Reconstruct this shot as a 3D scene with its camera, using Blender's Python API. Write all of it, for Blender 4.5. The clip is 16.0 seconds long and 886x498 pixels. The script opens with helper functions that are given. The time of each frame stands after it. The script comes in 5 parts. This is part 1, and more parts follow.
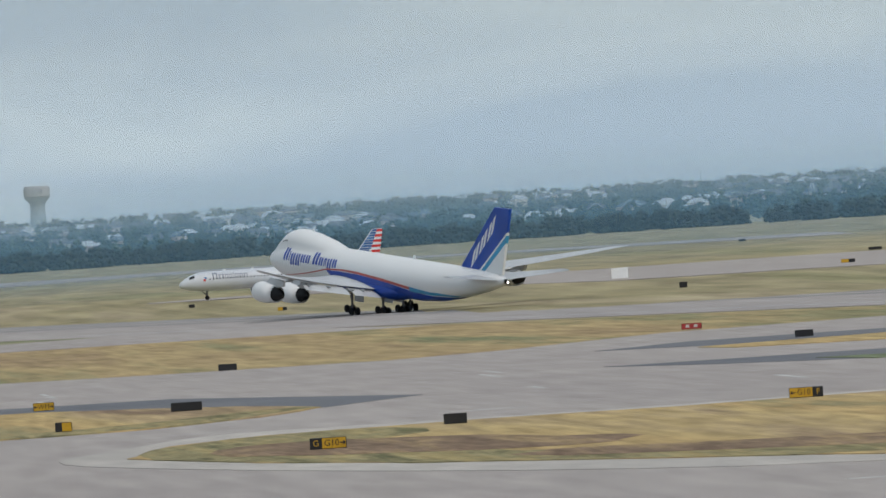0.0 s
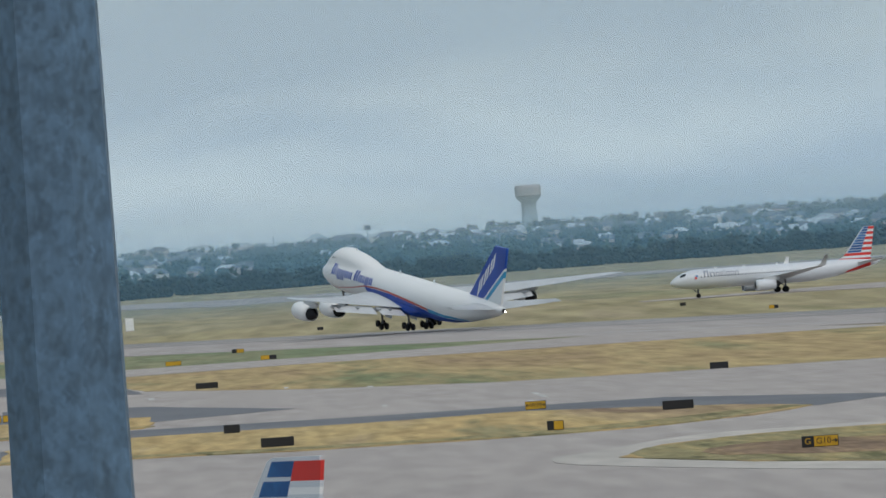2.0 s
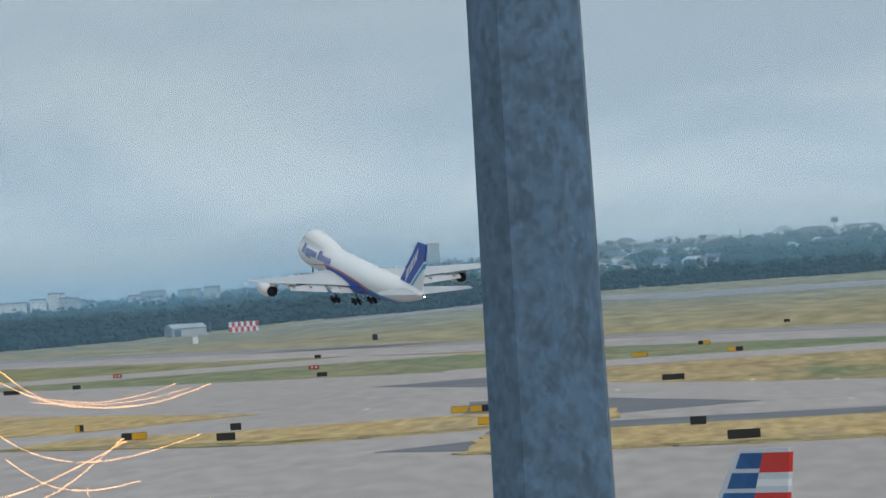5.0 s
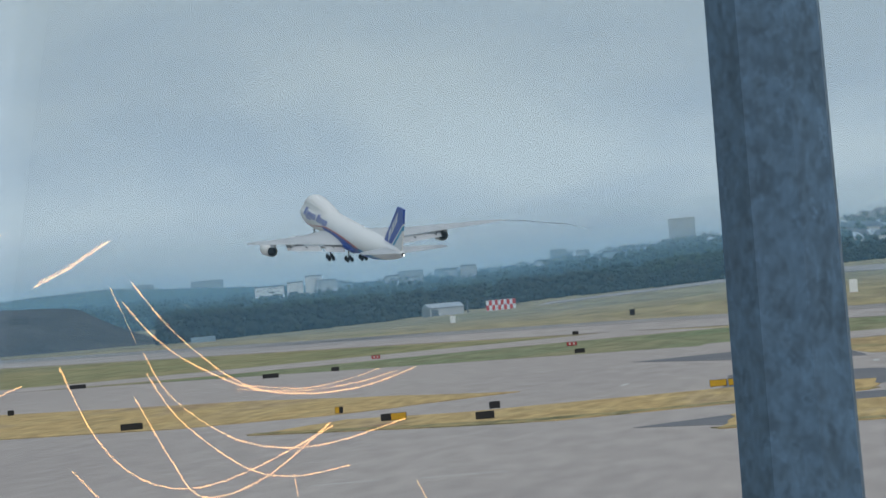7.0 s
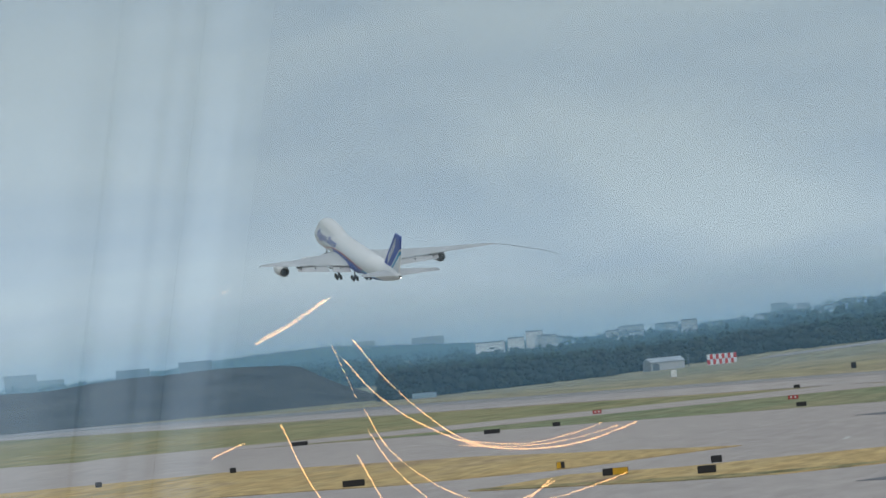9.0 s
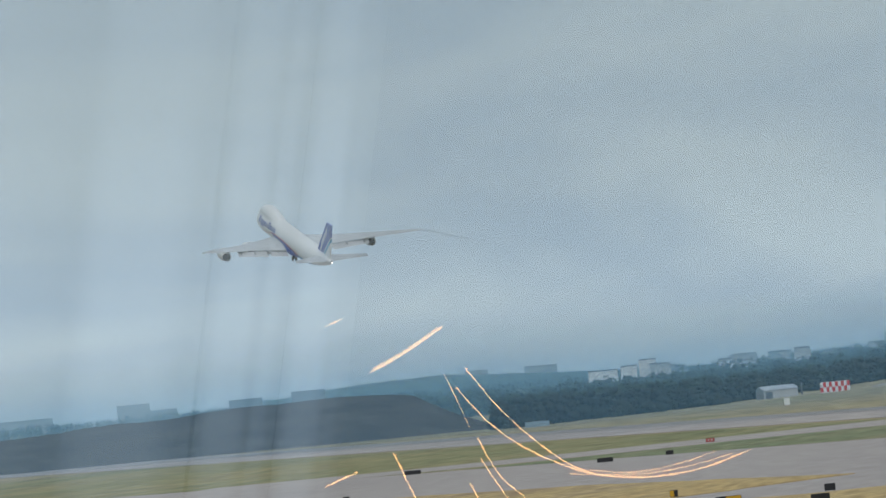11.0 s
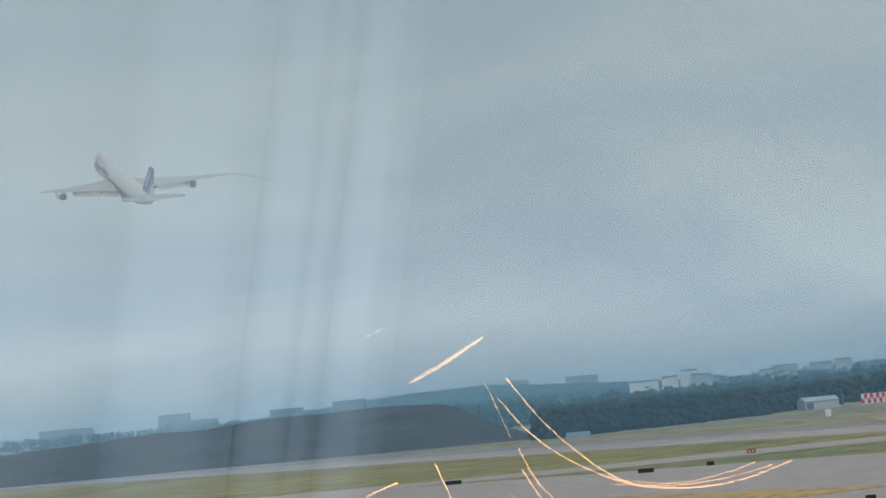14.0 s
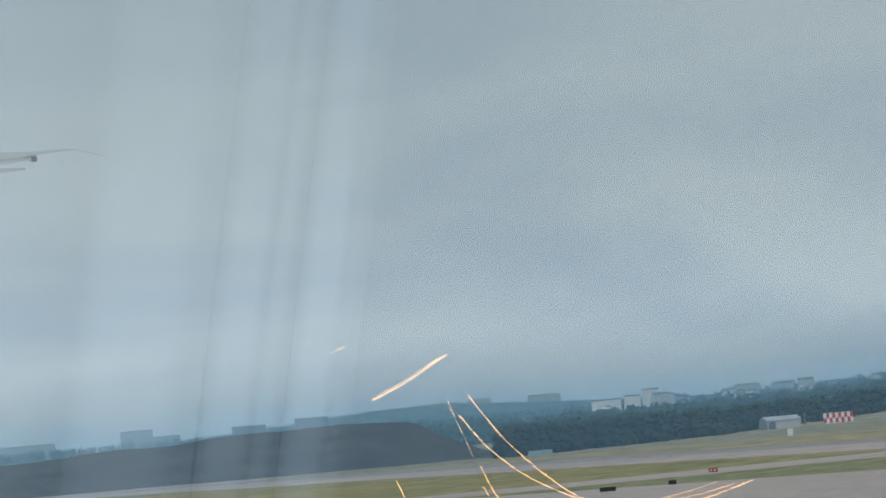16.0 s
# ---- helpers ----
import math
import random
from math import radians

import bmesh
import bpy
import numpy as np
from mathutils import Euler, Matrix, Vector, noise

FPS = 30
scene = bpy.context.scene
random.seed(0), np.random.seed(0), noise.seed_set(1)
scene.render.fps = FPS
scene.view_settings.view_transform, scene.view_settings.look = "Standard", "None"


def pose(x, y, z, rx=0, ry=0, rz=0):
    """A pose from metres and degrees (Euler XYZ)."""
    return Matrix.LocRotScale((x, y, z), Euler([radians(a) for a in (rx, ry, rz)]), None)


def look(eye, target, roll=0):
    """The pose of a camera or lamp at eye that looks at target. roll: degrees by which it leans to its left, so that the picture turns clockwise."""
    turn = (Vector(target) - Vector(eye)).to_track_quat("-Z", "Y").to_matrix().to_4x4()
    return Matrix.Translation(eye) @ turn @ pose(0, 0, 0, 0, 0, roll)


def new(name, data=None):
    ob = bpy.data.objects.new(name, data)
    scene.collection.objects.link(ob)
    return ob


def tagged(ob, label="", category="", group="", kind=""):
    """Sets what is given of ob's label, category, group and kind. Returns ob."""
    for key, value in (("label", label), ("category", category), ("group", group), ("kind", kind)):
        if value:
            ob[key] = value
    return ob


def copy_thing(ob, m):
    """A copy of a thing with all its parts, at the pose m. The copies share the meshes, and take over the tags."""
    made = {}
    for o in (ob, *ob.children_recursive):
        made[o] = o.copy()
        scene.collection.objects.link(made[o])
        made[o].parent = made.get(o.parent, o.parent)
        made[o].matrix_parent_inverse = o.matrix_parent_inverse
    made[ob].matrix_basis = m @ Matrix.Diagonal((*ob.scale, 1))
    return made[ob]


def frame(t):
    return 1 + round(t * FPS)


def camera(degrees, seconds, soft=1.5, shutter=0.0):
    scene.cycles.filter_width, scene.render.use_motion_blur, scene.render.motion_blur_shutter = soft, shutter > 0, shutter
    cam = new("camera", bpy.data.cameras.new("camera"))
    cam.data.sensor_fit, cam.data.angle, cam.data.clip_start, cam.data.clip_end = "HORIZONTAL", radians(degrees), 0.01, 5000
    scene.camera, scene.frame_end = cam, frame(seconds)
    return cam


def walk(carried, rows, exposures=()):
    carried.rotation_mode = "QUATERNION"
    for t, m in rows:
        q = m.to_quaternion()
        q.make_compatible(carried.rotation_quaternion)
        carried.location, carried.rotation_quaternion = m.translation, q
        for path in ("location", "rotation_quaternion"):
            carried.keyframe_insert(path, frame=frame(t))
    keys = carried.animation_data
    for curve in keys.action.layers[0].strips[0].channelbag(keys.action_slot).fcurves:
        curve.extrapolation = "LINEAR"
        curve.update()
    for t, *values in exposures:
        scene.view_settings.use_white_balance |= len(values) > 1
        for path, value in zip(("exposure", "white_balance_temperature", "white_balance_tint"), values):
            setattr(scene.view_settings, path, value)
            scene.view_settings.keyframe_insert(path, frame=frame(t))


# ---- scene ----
# ---- camera: behind a window, high in a terminal, turning by hand ----
EYE = (0.0, 0.0, 11.7)
cam = camera(8.153, 16.0, soft=1.5)
# seconds, yaw, pitch, lean in degrees
PATH = [
    (0.0, -6.689, -0.105, 3.712),
    (0.5, -5.362, -0.079, 3.913),
    (1.0, -4.237, -0.030, 4.002),
    (1.5, -3.033, 0.095, 3.966),
    (2.0, -2.174, 0.178, 3.925),
    (2.5, -1.481, 0.224, 3.900),
    (3.0, -0.732, 0.257, 3.779),
    (3.5, 0.000, 0.268, 3.739),
    (4.0, 0.775, 0.257, 3.786),
    (4.5, 1.527, 0.345, 4.010),
    (4.7, 1.793, 0.381, 3.768),
    (6.8, 4.260, 0.320, 4.843),
    (7.0, 4.488, 0.338, 4.876),
    (7.5, 4.856, 0.427, 4.944),
    (8.0, 5.300, 0.780, 5.048),
    (8.5, 5.883, 0.822, 5.197),
    (9.0, 6.464, 1.024, 5.306),
    (9.5, 6.949, 1.064, 5.435),
    (9.7, 7.067, 1.155, 5.491),
    (12.0, 7.652, 1.428, 5.339),
    (12.5, 7.719, 1.483, 5.354),
    (13.0, 7.780, 1.539, 5.295),
    (13.5, 7.847, 1.527, 5.348),
    (14.0, 7.844, 1.512, 5.262),
    (14.5, 7.822, 1.530, 5.277),
    (15.0, 7.737, 1.598, 5.172),
    (15.5, 7.604, 1.715, 5.130),
    (16.0, 7.489, 1.645, 5.014),
]
SWAY = [(0, 0), (2.4, 0), (3.0, -0.03), (3.5, -0.055), (4.3, -0.072), (4.7, -0.066), (6.8, 0), (16, 0)]
walk(cam, [(t, pose(float(np.interp(t, [a for a, b in SWAY], [b for a, b in SWAY])), 0, EYE[2], 90 + p, 0, y) @ pose(0, 0, 0, 0, 0, -r)) for t, y, p, r in PATH],
     [(0, 0.26, 6420, 13), (1.5, 0.22, 6330, 12), (2.5, 0.18, 6200, 10), (4.0, 0.15, 6160, 10), (4.6, 0.24, 6150, 10), (6.6, 0.18, 6090, 10), (7.0, 0.12, 6090, 10), (9.5, 0.09, 6160, 10), (16.0, 0.06, 6330, 10)])

# ---- world, sun ----
world = bpy.data.worlds.new("overcast_sky")
scene.world = world
world.use_nodes = True
wt = world.node_tree
wt.nodes.clear()


def wnode(kind, **values):
    n = wt.nodes.new(kind)
    for key, value in values.items():
        n.inputs[key].default_value = value
    return n


sky = wnode("ShaderNodeTexSky")
sky.sky_type, sky.sun_disc = "NISHITA", False
sky.sun_elevation, sky.sun_rotation = radians(48), radians(150)
coord = wnode("ShaderNodeTexCoord")
stretch = wnode("ShaderNodeMapping")
stretch.inputs["Scale"].default_value = (4.0, 4.0, 15.0)
stretch.inputs["Rotation"].default_value = (radians(27), radians(34), radians(19))
stretch.inputs["Location"].default_value = (3.37, 1.61, 2.23)
wt.links.new(coord.outputs["Generated"], stretch.inputs["Vector"])
cloud = wnode("ShaderNodeTexNoise", Scale=2.3, Detail=6.0, Roughness=0.5, Lacunarity=2.13, Distortion=0.5)
wt.links.new(stretch.outputs["Vector"], cloud.inputs["Vector"])
ramp = wnode("ShaderNodeValToRGB")
ramp.color_ramp.elements[0].position, ramp.color_ramp.elements[0].color = 0.40, (0.355, 0.475, 0.58, 1)
ramp.color_ramp.elements[1].position, ramp.color_ramp.elements[1].color = 0.60, (0.49, 0.60, 0.655, 1)
wt.links.new(cloud.outputs["Fac"], ramp.inputs["Fac"])
# the cloud deck is palest towards the horizon
height = wnode("ShaderNodeSeparateXYZ")
wt.links.new(coord.outputs["Generated"], height.inputs[0])
pale = wnode("ShaderNodeMapRange", **{"From Min": 0.0, "From Max": 0.085, "To Min": 1.10, "To Max": 0.76})
wt.links.new(height.outputs["Z"], pale.inputs["Value"])
grey = wnode("ShaderNodeBackground", Strength=1.0)
wt.links.new(ramp.outputs["Color"], grey.inputs["Color"])
wt.links.new(pale.outputs[0], grey.inputs["Strength"])
blue = wnode("ShaderNodeBackground", Strength=0.1)
wt.links.new(sky.outputs["Color"], blue.inputs["Color"])
veil = wnode("ShaderNodeMixShader", Fac=0.94)
wt.links.new(blue.outputs[0], veil.inputs[1])
wt.links.new(grey.outputs[0], veil.inputs[2])
wout = wnode("ShaderNodeOutputWorld")
wt.links.new(veil.outputs[0], wout.inputs["Surface"])

sun_data = bpy.data.lights.new("sun", "SUN")
sun_data.energy, sun_data.angle, sun_data.color = 1.5, radians(20), (1.0, 0.92, 0.82)
sun = new("sun", sun_data)
sun.matrix_world = look((60, -120, 160), (0, 0, 0))

# ---- materials ----
def node(nt, kind, **values):
    n = nt.nodes.new(kind)
    for key, value in values.items():
        n.inputs[key].default_value = value
    return n


def paint(name, base, rough=0.6, metal=0.0, vary=0.12, fine=4.0, broad=0.4, bump=0.15, other=None, mix=0.5, stretch=(1, 1, 1), spec=0.4, turn=0.0):
    """A procedural surface: two scales of variation towards a second colour, with fine relief."""
    m = bpy.data.materials.new(name)
    m.use_nodes = True
    nt = m.node_tree
    p = nt.nodes["Principled BSDF"]
    tc = node(nt, "ShaderNodeTexCoord")
    mp = node(nt, "ShaderNodeMapping")
    mp.inputs["Scale"].default_value = stretch
    mp.inputs["Rotation"].default_value = (0, 0, radians(turn))
    nt.links.new(tc.outputs["Object"], mp.inputs["Vector"])
    big = node(nt, "ShaderNodeTexNoise", Scale=broad, Detail=4.0, Roughness=0.6)
    small = node(nt, "ShaderNodeTexNoise", Scale=fine, Detail=3.0, Roughness=0.6)
    nt.links.new(mp.outputs[0], big.inputs["Vector"])
    nt.links.new(mp.outputs[0], small.inputs["Vector"])
    other = other or tuple(c * 0.75 for c in base)
    r = node(nt, "ShaderNodeValToRGB")
    r.color_ramp.elements[0].position, r.color_ramp.elements[0].color = 0.5 - mix * 0.3, (*base, 1)
    r.color_ramp.elements[1].position, r.color_ramp.elements[1].color = 0.5 + mix * 0.3, (*other, 1)
    nt.links.new(big.outputs["Fac"], r.inputs["Fac"])
    hsv = node(nt, "ShaderNodeHueSaturation")
    rng = node(nt, "ShaderNodeMapRange", **{"From Min": 0.3, "From Max": 0.7, "To Min": 1 - vary, "To Max": 1 + vary})
    nt.links.new(small.outputs["Fac"], rng.inputs["Value"])
    nt.links.new(rng.outputs[0], hsv.inputs["Value"])
    nt.links.new(r.outputs["Color"], hsv.inputs["Color"])
    nt.links.new(hsv.outputs["Color"], p.inputs["Base Color"])
    p.inputs["Roughness"].default_value, p.inputs["Metallic"].default_value = rough, metal
    p.inputs["Specular IOR Level"].default_value = spec
    if bump:
        b = node(nt, "ShaderNodeBump", Strength=bump, Distance=0.05)
        nt.links.new(small.outputs["Fac"], b.inputs["Height"])
        nt.links.new(b.outputs[0], p.inputs["Normal"])
    return m


def glow(name, color, strength):
    m = bpy.data.materials.new(name)
    m.use_nodes = True
    nt = m.node_tree
    nt.nodes.clear()
    e = node(nt, "ShaderNodeEmission", Color=(*color, 1), Strength=strength)
    o = node(nt, "ShaderNodeOutputMaterial")
    nt.links.new(e.outputs[0], o.inputs["Surface"])
    m.cycles.emission_sampling = "NONE"
    return m


M = {
    "grass_green": paint("grass_green", (0.18, 0.23, 0.13), 0.95, fine=0.3, broad=0.03, vary=0.28, other=(0.28, 0.26, 0.155), spec=0.1, stretch=(1, .13, 1)),
    "concrete": paint("concrete", (0.45, 0.40, 0.365), 0.85, fine=0.5, broad=0.03, vary=0.13, other=(0.385, 0.34, 0.315), mix=0.8, stretch=(1, 0.12, 1), spec=0.2),
    "concrete_pale": paint("concrete_pale", (0.56, 0.51, 0.455), 0.85, fine=0.5, broad=0.05, vary=0.12, spec=0.2, other=(0.46, 0.42, 0.38), stretch=(1, 0.3, 1)),
    "runway": paint("runway", (0.47, 0.41, 0.37), 0.85, fine=0.2, broad=0.012, vary=0.12, other=(0.35, 0.32, 0.31), mix=0.7, stretch=(1, 0.08, 1), spec=0.2, turn=-24.4),
    "rubber_marks": paint("rubber_marks", (0.22, 0.21, 0.205), 0.85, fine=0.2, broad=0.02, vary=0.12, other=(0.33, 0.31, 0.30), mix=0.8, stretch=(1, 0.1, 1), spec=0.2, turn=-24.4),
    "asphalt": paint("asphalt", (0.155, 0.16, 0.175), 0.85, fine=0.5, broad=0.05, vary=0.1, other=(0.20, 0.20, 0.21), spec=0.2),
    "line_white": paint("line_white", (0.62, 0.60, 0.57), 0.8, fine=1.0, broad=0.2, vary=0.15, other=(0.45, 0.44, 0.42)),
    "steel": paint("steel", (0.12, 0.20, 0.31), 0.5, 0.1, vary=0.15, fine=22.0, broad=14.0, bump=0.02, other=(0.085, 0.135, 0.20), mix=0.6, stretch=(1, 1, 0.7)),
    "white": paint("white", (0.86, 0.86, 0.85), 0.35, vary=0.03, fine=0.8, broad=0.1, bump=0.0, other=(0.80, 0.80, 0.79)),
    "wing_grey": paint("wing_grey", (0.56, 0.575, 0.59), 0.34, vary=0.06, fine=0.7, broad=0.15, bump=0.0, other=(0.47, 0.485, 0.50), spec=0.6),
    "silver": paint("silver", (0.66, 0.69, 0.72), 0.45, 0.0, vary=0.05, fine=0.8, broad=0.1, bump=0.0, other=(0.58, 0.61, 0.65)),
    "royal": paint("royal", (0.012, 0.075, 0.45), 0.3, vary=0.08, fine=0.9, broad=0.2, bump=0.0),
    "sky_blue": paint("sky_blue", (0.05, 0.36, 0.62), 0.35, vary=0.05, fine=0.9, broad=0.2, bump=0.0),
    "red": paint("red", (0.72, 0.04, 0.03), 0.4, vary=0.08, fine=0.9, broad=0.2, bump=0.0),
    "cheat_red": paint("cheat_red", (0.60, 0.12, 0.10), 0.4, vary=0.08, fine=0.9, broad=0.2, bump=0.0),
    "navy": paint("navy", (0.015, 0.085, 0.25), 0.4, vary=0.2, fine=0.9, broad=0.4, bump=0.0, other=(0.03, 0.16, 0.40), mix=0.3),
    "letter_grey": paint("letter_grey", (0.25, 0.28, 0.34), 0.4, bump=0.0),
    "dark": paint("dark", (0.018, 0.018, 0.02), 0.6, bump=0.05),
    "tyre": paint("tyre", (0.02, 0.02, 0.022), 0.85, bump=0.1),
    "strut": paint("strut", (0.22, 0.22, 0.23), 0.5, 0.5, bump=0.0),
    "glass_dark": paint("glass_dark", (0.02, 0.025, 0.03), 0.1, bump=0.0, spec=0.6),
    "sign_black": paint("sign_black", (0.02, 0.02, 0.022), 0.55, fine=6.0, broad=1.0, bump=0.02),
    "sign_yellow": paint("sign_yellow", (0.62, 0.36, 0.02), 0.5, fine=6.0, broad=1.0, vary=0.06, bump=0.0),
    "sign_red": paint("sign_red", (0.42, 0.05, 0.05), 0.5, fine=6.0, broad=1.0, bump=0.0),
    "bark": paint("bark", (0.10, 0.085, 0.07), 0.9, fine=2.0),
    # leaf is cooled and leaf_far paled in colour for distance haze
    "leaf": paint("leaf", (0.036, 0.058, 0.064), 0.9, fine=0.35, broad=0.02, vary=0.22, bump=0.1, other=(0.068, 0.092, 0.066), spec=0.05),
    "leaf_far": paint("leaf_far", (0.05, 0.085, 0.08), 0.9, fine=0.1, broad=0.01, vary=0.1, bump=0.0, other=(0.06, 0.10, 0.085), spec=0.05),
    "leaf_front": paint("leaf_front", (0.036, 0.050, 0.052), 0.9, fine=0.5, broad=0.03, vary=0.18, bump=0.1, other=(0.058, 0.066, 0.055), spec=0.05),
    "mound_soil": paint("mound_soil", (0.066, 0.060, 0.060), 0.95, fine=0.3, broad=0.04, vary=0.25, bump=0.5, other=(0.11, 0.10, 0.09), spec=0.1),
    "wall_pale": paint("wall_pale", (0.55, 0.57, 0.60), 0.8, fine=1.0, broad=0.1),
    "wall_brick": paint("wall_brick", (0.44, 0.33, 0.30), 0.85, fine=1.0, broad=0.1, other=(0.52, 0.43, 0.39)),
    "wall_cream": paint("wall_cream", (0.66, 0.60, 0.54), 0.8, fine=1.0, broad=0.1),
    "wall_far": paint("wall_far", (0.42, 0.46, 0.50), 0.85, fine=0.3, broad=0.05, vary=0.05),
    # wall_hazy has distance haze put into its blue-grey colour
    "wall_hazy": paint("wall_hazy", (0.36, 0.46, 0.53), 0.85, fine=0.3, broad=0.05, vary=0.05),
    "roof_grey": paint("roof_grey", (0.15, 0.19, 0.24), 0.8, fine=1.0, broad=0.2),
    "roof_brown": paint("roof_brown", (0.15, 0.16, 0.19), 0.8, fine=1.0, broad=0.2),
    "roof_metal": paint("roof_metal", (0.52, 0.56, 0.60), 0.5, fine=1.0, broad=0.2),
    "vapour": paint("vapour", (0.58, 0.62, 0.66), 1.0, fine=0.5, broad=0.05, bump=0.0, spec=0.0),
    "room_wall": paint("room_wall", (0.04, 0.043, 0.048), 1.0, fine=3.0, broad=0.5, bump=0.0, spec=0.0),
    "room_dark": paint("room_dark", (0.02, 0.02, 0.024), 1.0, fine=3.0, broad=0.5, bump=0.0, spec=0.0),
    "warm_glow": glow("warm_glow", (1.0, 0.47, 0.16), 11.0),
    "lamp_white": glow("lamp_white", (1.0, 0.95, 0.85), 6.0),
}

def turf(name, tones, broad, fine, stretch, turn=0.0):
    """Mown grass in several tones: ragged patches, tufts and bare earth, each tone with its place along the patch noise."""
    m = paint(name, tones[0][1], 0.95, fine=fine, broad=broad, vary=0.30, spec=0.1, stretch=stretch, turn=turn)
    nt = m.node_tree
    r = next(n for n in nt.nodes if n.type == "VALTORGB")
    while len(r.color_ramp.elements) < len(tones):
        r.color_ramp.elements.new(0.5)
    for e, (at, c) in zip(r.color_ramp.elements, tones):
        e.position, e.color = at, (*c, 1)
    big = r.inputs["Fac"].links[0].from_node
    big.inputs["Detail"].default_value, big.inputs["Roughness"].default_value, big.inputs["Distortion"].default_value = 8.0, 0.66, 0.5
    return m


YELLOW, STRAW, OLIVE, GREEN, EARTH = (0.50, 0.37, 0.175), (0.45, 0.335, 0.185), (0.31, 0.265, 0.14), (0.20, 0.225, 0.12), (0.26, 0.18, 0.12)
M["grass_dry"] = turf("grass_dry", [(0.32, EARTH), (0.39, STRAW), (0.47, YELLOW), (0.57, (0.51, 0.36, 0.165)), (0.66, OLIVE)], 0.07, 0.7, (1, 0.11, 1))
M["grass_olive"] = turf("grass_olive", [(0.33, (0.35, 0.25, 0.145)), (0.42, (0.40, 0.295, 0.155)), (0.50, (0.46, 0.345, 0.175)), (0.58, OLIVE), (0.67, GREEN)], 0.05, 0.45, (1, 0.10, 1), -8)
M["grass_far"] = turf("grass_far", [(0.36, (0.30, 0.275, 0.15)), (0.46, (0.38, 0.32, 0.195)), (0.55, (0.335, 0.29, 0.165)), (0.66, (0.42, 0.345, 0.225))], 0.022, 0.14, (1.0, 0.11, 1))
M["grass_margin"] = turf("grass_margin", [(0.36, (0.16, 0.15, 0.075)), (0.48, OLIVE), (0.60, (0.38, 0.30, 0.14))], 0.3, 1.2, (1, 0.14, 1))
M["grass_mown"] = turf("grass_mown", [(0.34, (0.20, 0.215, 0.115)), (0.48, (0.27, 0.26, 0.14)), (0.58, (0.31, 0.275, 0.15)), (0.68, (0.23, 0.24, 0.125))], 0.03, 0.25, (1, 0.11, 1))
M["soil"] = turf("soil", [(0.36, (0.20, 0.135, 0.09)), (0.5, EARTH), (0.6, (0.36, 0.255, 0.14))], 0.25, 1.5, (1, 0.16, 1))


def galvanize(m):
    """Zinc crystals: cells of slightly different tone under the stains."""
    nt = m.node_tree
    p = nt.nodes["Principled BSDF"]
    tc = next(n for n in nt.nodes if n.type == "TEX_COORD")
    mp = node(nt, "ShaderNodeMapping")
    mp.inputs["Scale"].default_value = (1, 1, 0.75)
    warp = node(nt, "ShaderNodeTexNoise", Scale=30.0, Detail=3.0)
    add = node(nt, "ShaderNodeMix")
    add.data_type, add.blend_type = "RGBA", "LINEAR_LIGHT"
    add.inputs[0].default_value = 0.035
    cells = node(nt, "ShaderNodeTexVoronoi", Scale=36.0)
    tone = node(nt, "ShaderNodeMapRange", **{"To Min": 0.86, "To Max": 1.15})
    run = node(nt, "ShaderNodeTexNoise", Scale=5.0, Detail=4.0, Roughness=0.6)
    shade = node(nt, "ShaderNodeMapRange", **{"From Min": 0.3, "From Max": 0.7, "To Min": 0.88, "To Max": 1.12})
    grey = node(nt, "ShaderNodeSeparateColor")
    hsv = next(n for n in nt.nodes if n.type == "HUE_SAT")
    both = node(nt, "ShaderNodeMath")
    last = node(nt, "ShaderNodeMath")
    both.operation = last.operation = "MULTIPLY"
    old = hsv.inputs["Value"].links[0].from_socket
    for a, b in ((tc.outputs["Object"], mp.inputs["Vector"]), (mp.outputs[0], warp.inputs["Vector"]), (mp.outputs[0], add.inputs[6]), (warp.outputs["Color"], add.inputs[7]), (add.outputs[2], cells.inputs["Vector"]),
                 (cells.outputs["Color"], grey.inputs[0]), (grey.outputs[0], tone.inputs["Value"]), (mp.outputs[0], run.inputs["Vector"]), (run.outputs["Fac"], shade.inputs["Value"]),
                 (tone.outputs[0], both.inputs[0]), (shade.outputs[0], both.inputs[1]), (both.outputs[0], last.inputs[0]), (old, last.inputs[1]), (last.outputs[0], hsv.inputs["Value"])):
        nt.links.new(a, b)
    rough = node(nt, "ShaderNodeMapRange", **{"To Min": 0.38, "To Max": 0.62})
    nt.links.new(grey.outputs[1], rough.inputs["Value"])
    nt.links.new(rough.outputs[0], p.inputs["Roughness"])


galvanize(M["steel"])

# the leaf tone also changes from clump to clump
for key in ("leaf", "leaf_front"):
    nt = M[key].node_tree
    hsv = next(n for n in nt.nodes if n.type == "HUE_SAT")
    geo = node(nt, "ShaderNodeNewGeometry")
    rr = node(nt, "ShaderNodeMapRange", **{"To Min": 0.87, "To Max": 1.13})
    mul = node(nt, "ShaderNodeMath")
    mul.operation = "MULTIPLY"
    nt.links.new(geo.outputs["Random Per Island"], rr.inputs["Value"])
    nt.links.new(hsv.inputs["Value"].links[0].from_socket, mul.inputs[0])
    nt.links.new(rr.outputs[0], mul.inputs[1])
    nt.links.new(mul.outputs[0], hsv.inputs["Value"])


# ---- mesh helpers ----
import collections
from mathutils import geometry


def mesh_of(name, verts, faces, material, smooth=False):
    me = bpy.data.meshes.new(name)
    me.from_pydata([tuple(v) for v in verts], [], faces)
    me.validate()
    me.materials.append(material)
    if smooth:
        me.polygons.foreach_set("use_smooth", [True] * len(me.polygons))
    me.update()
    return me


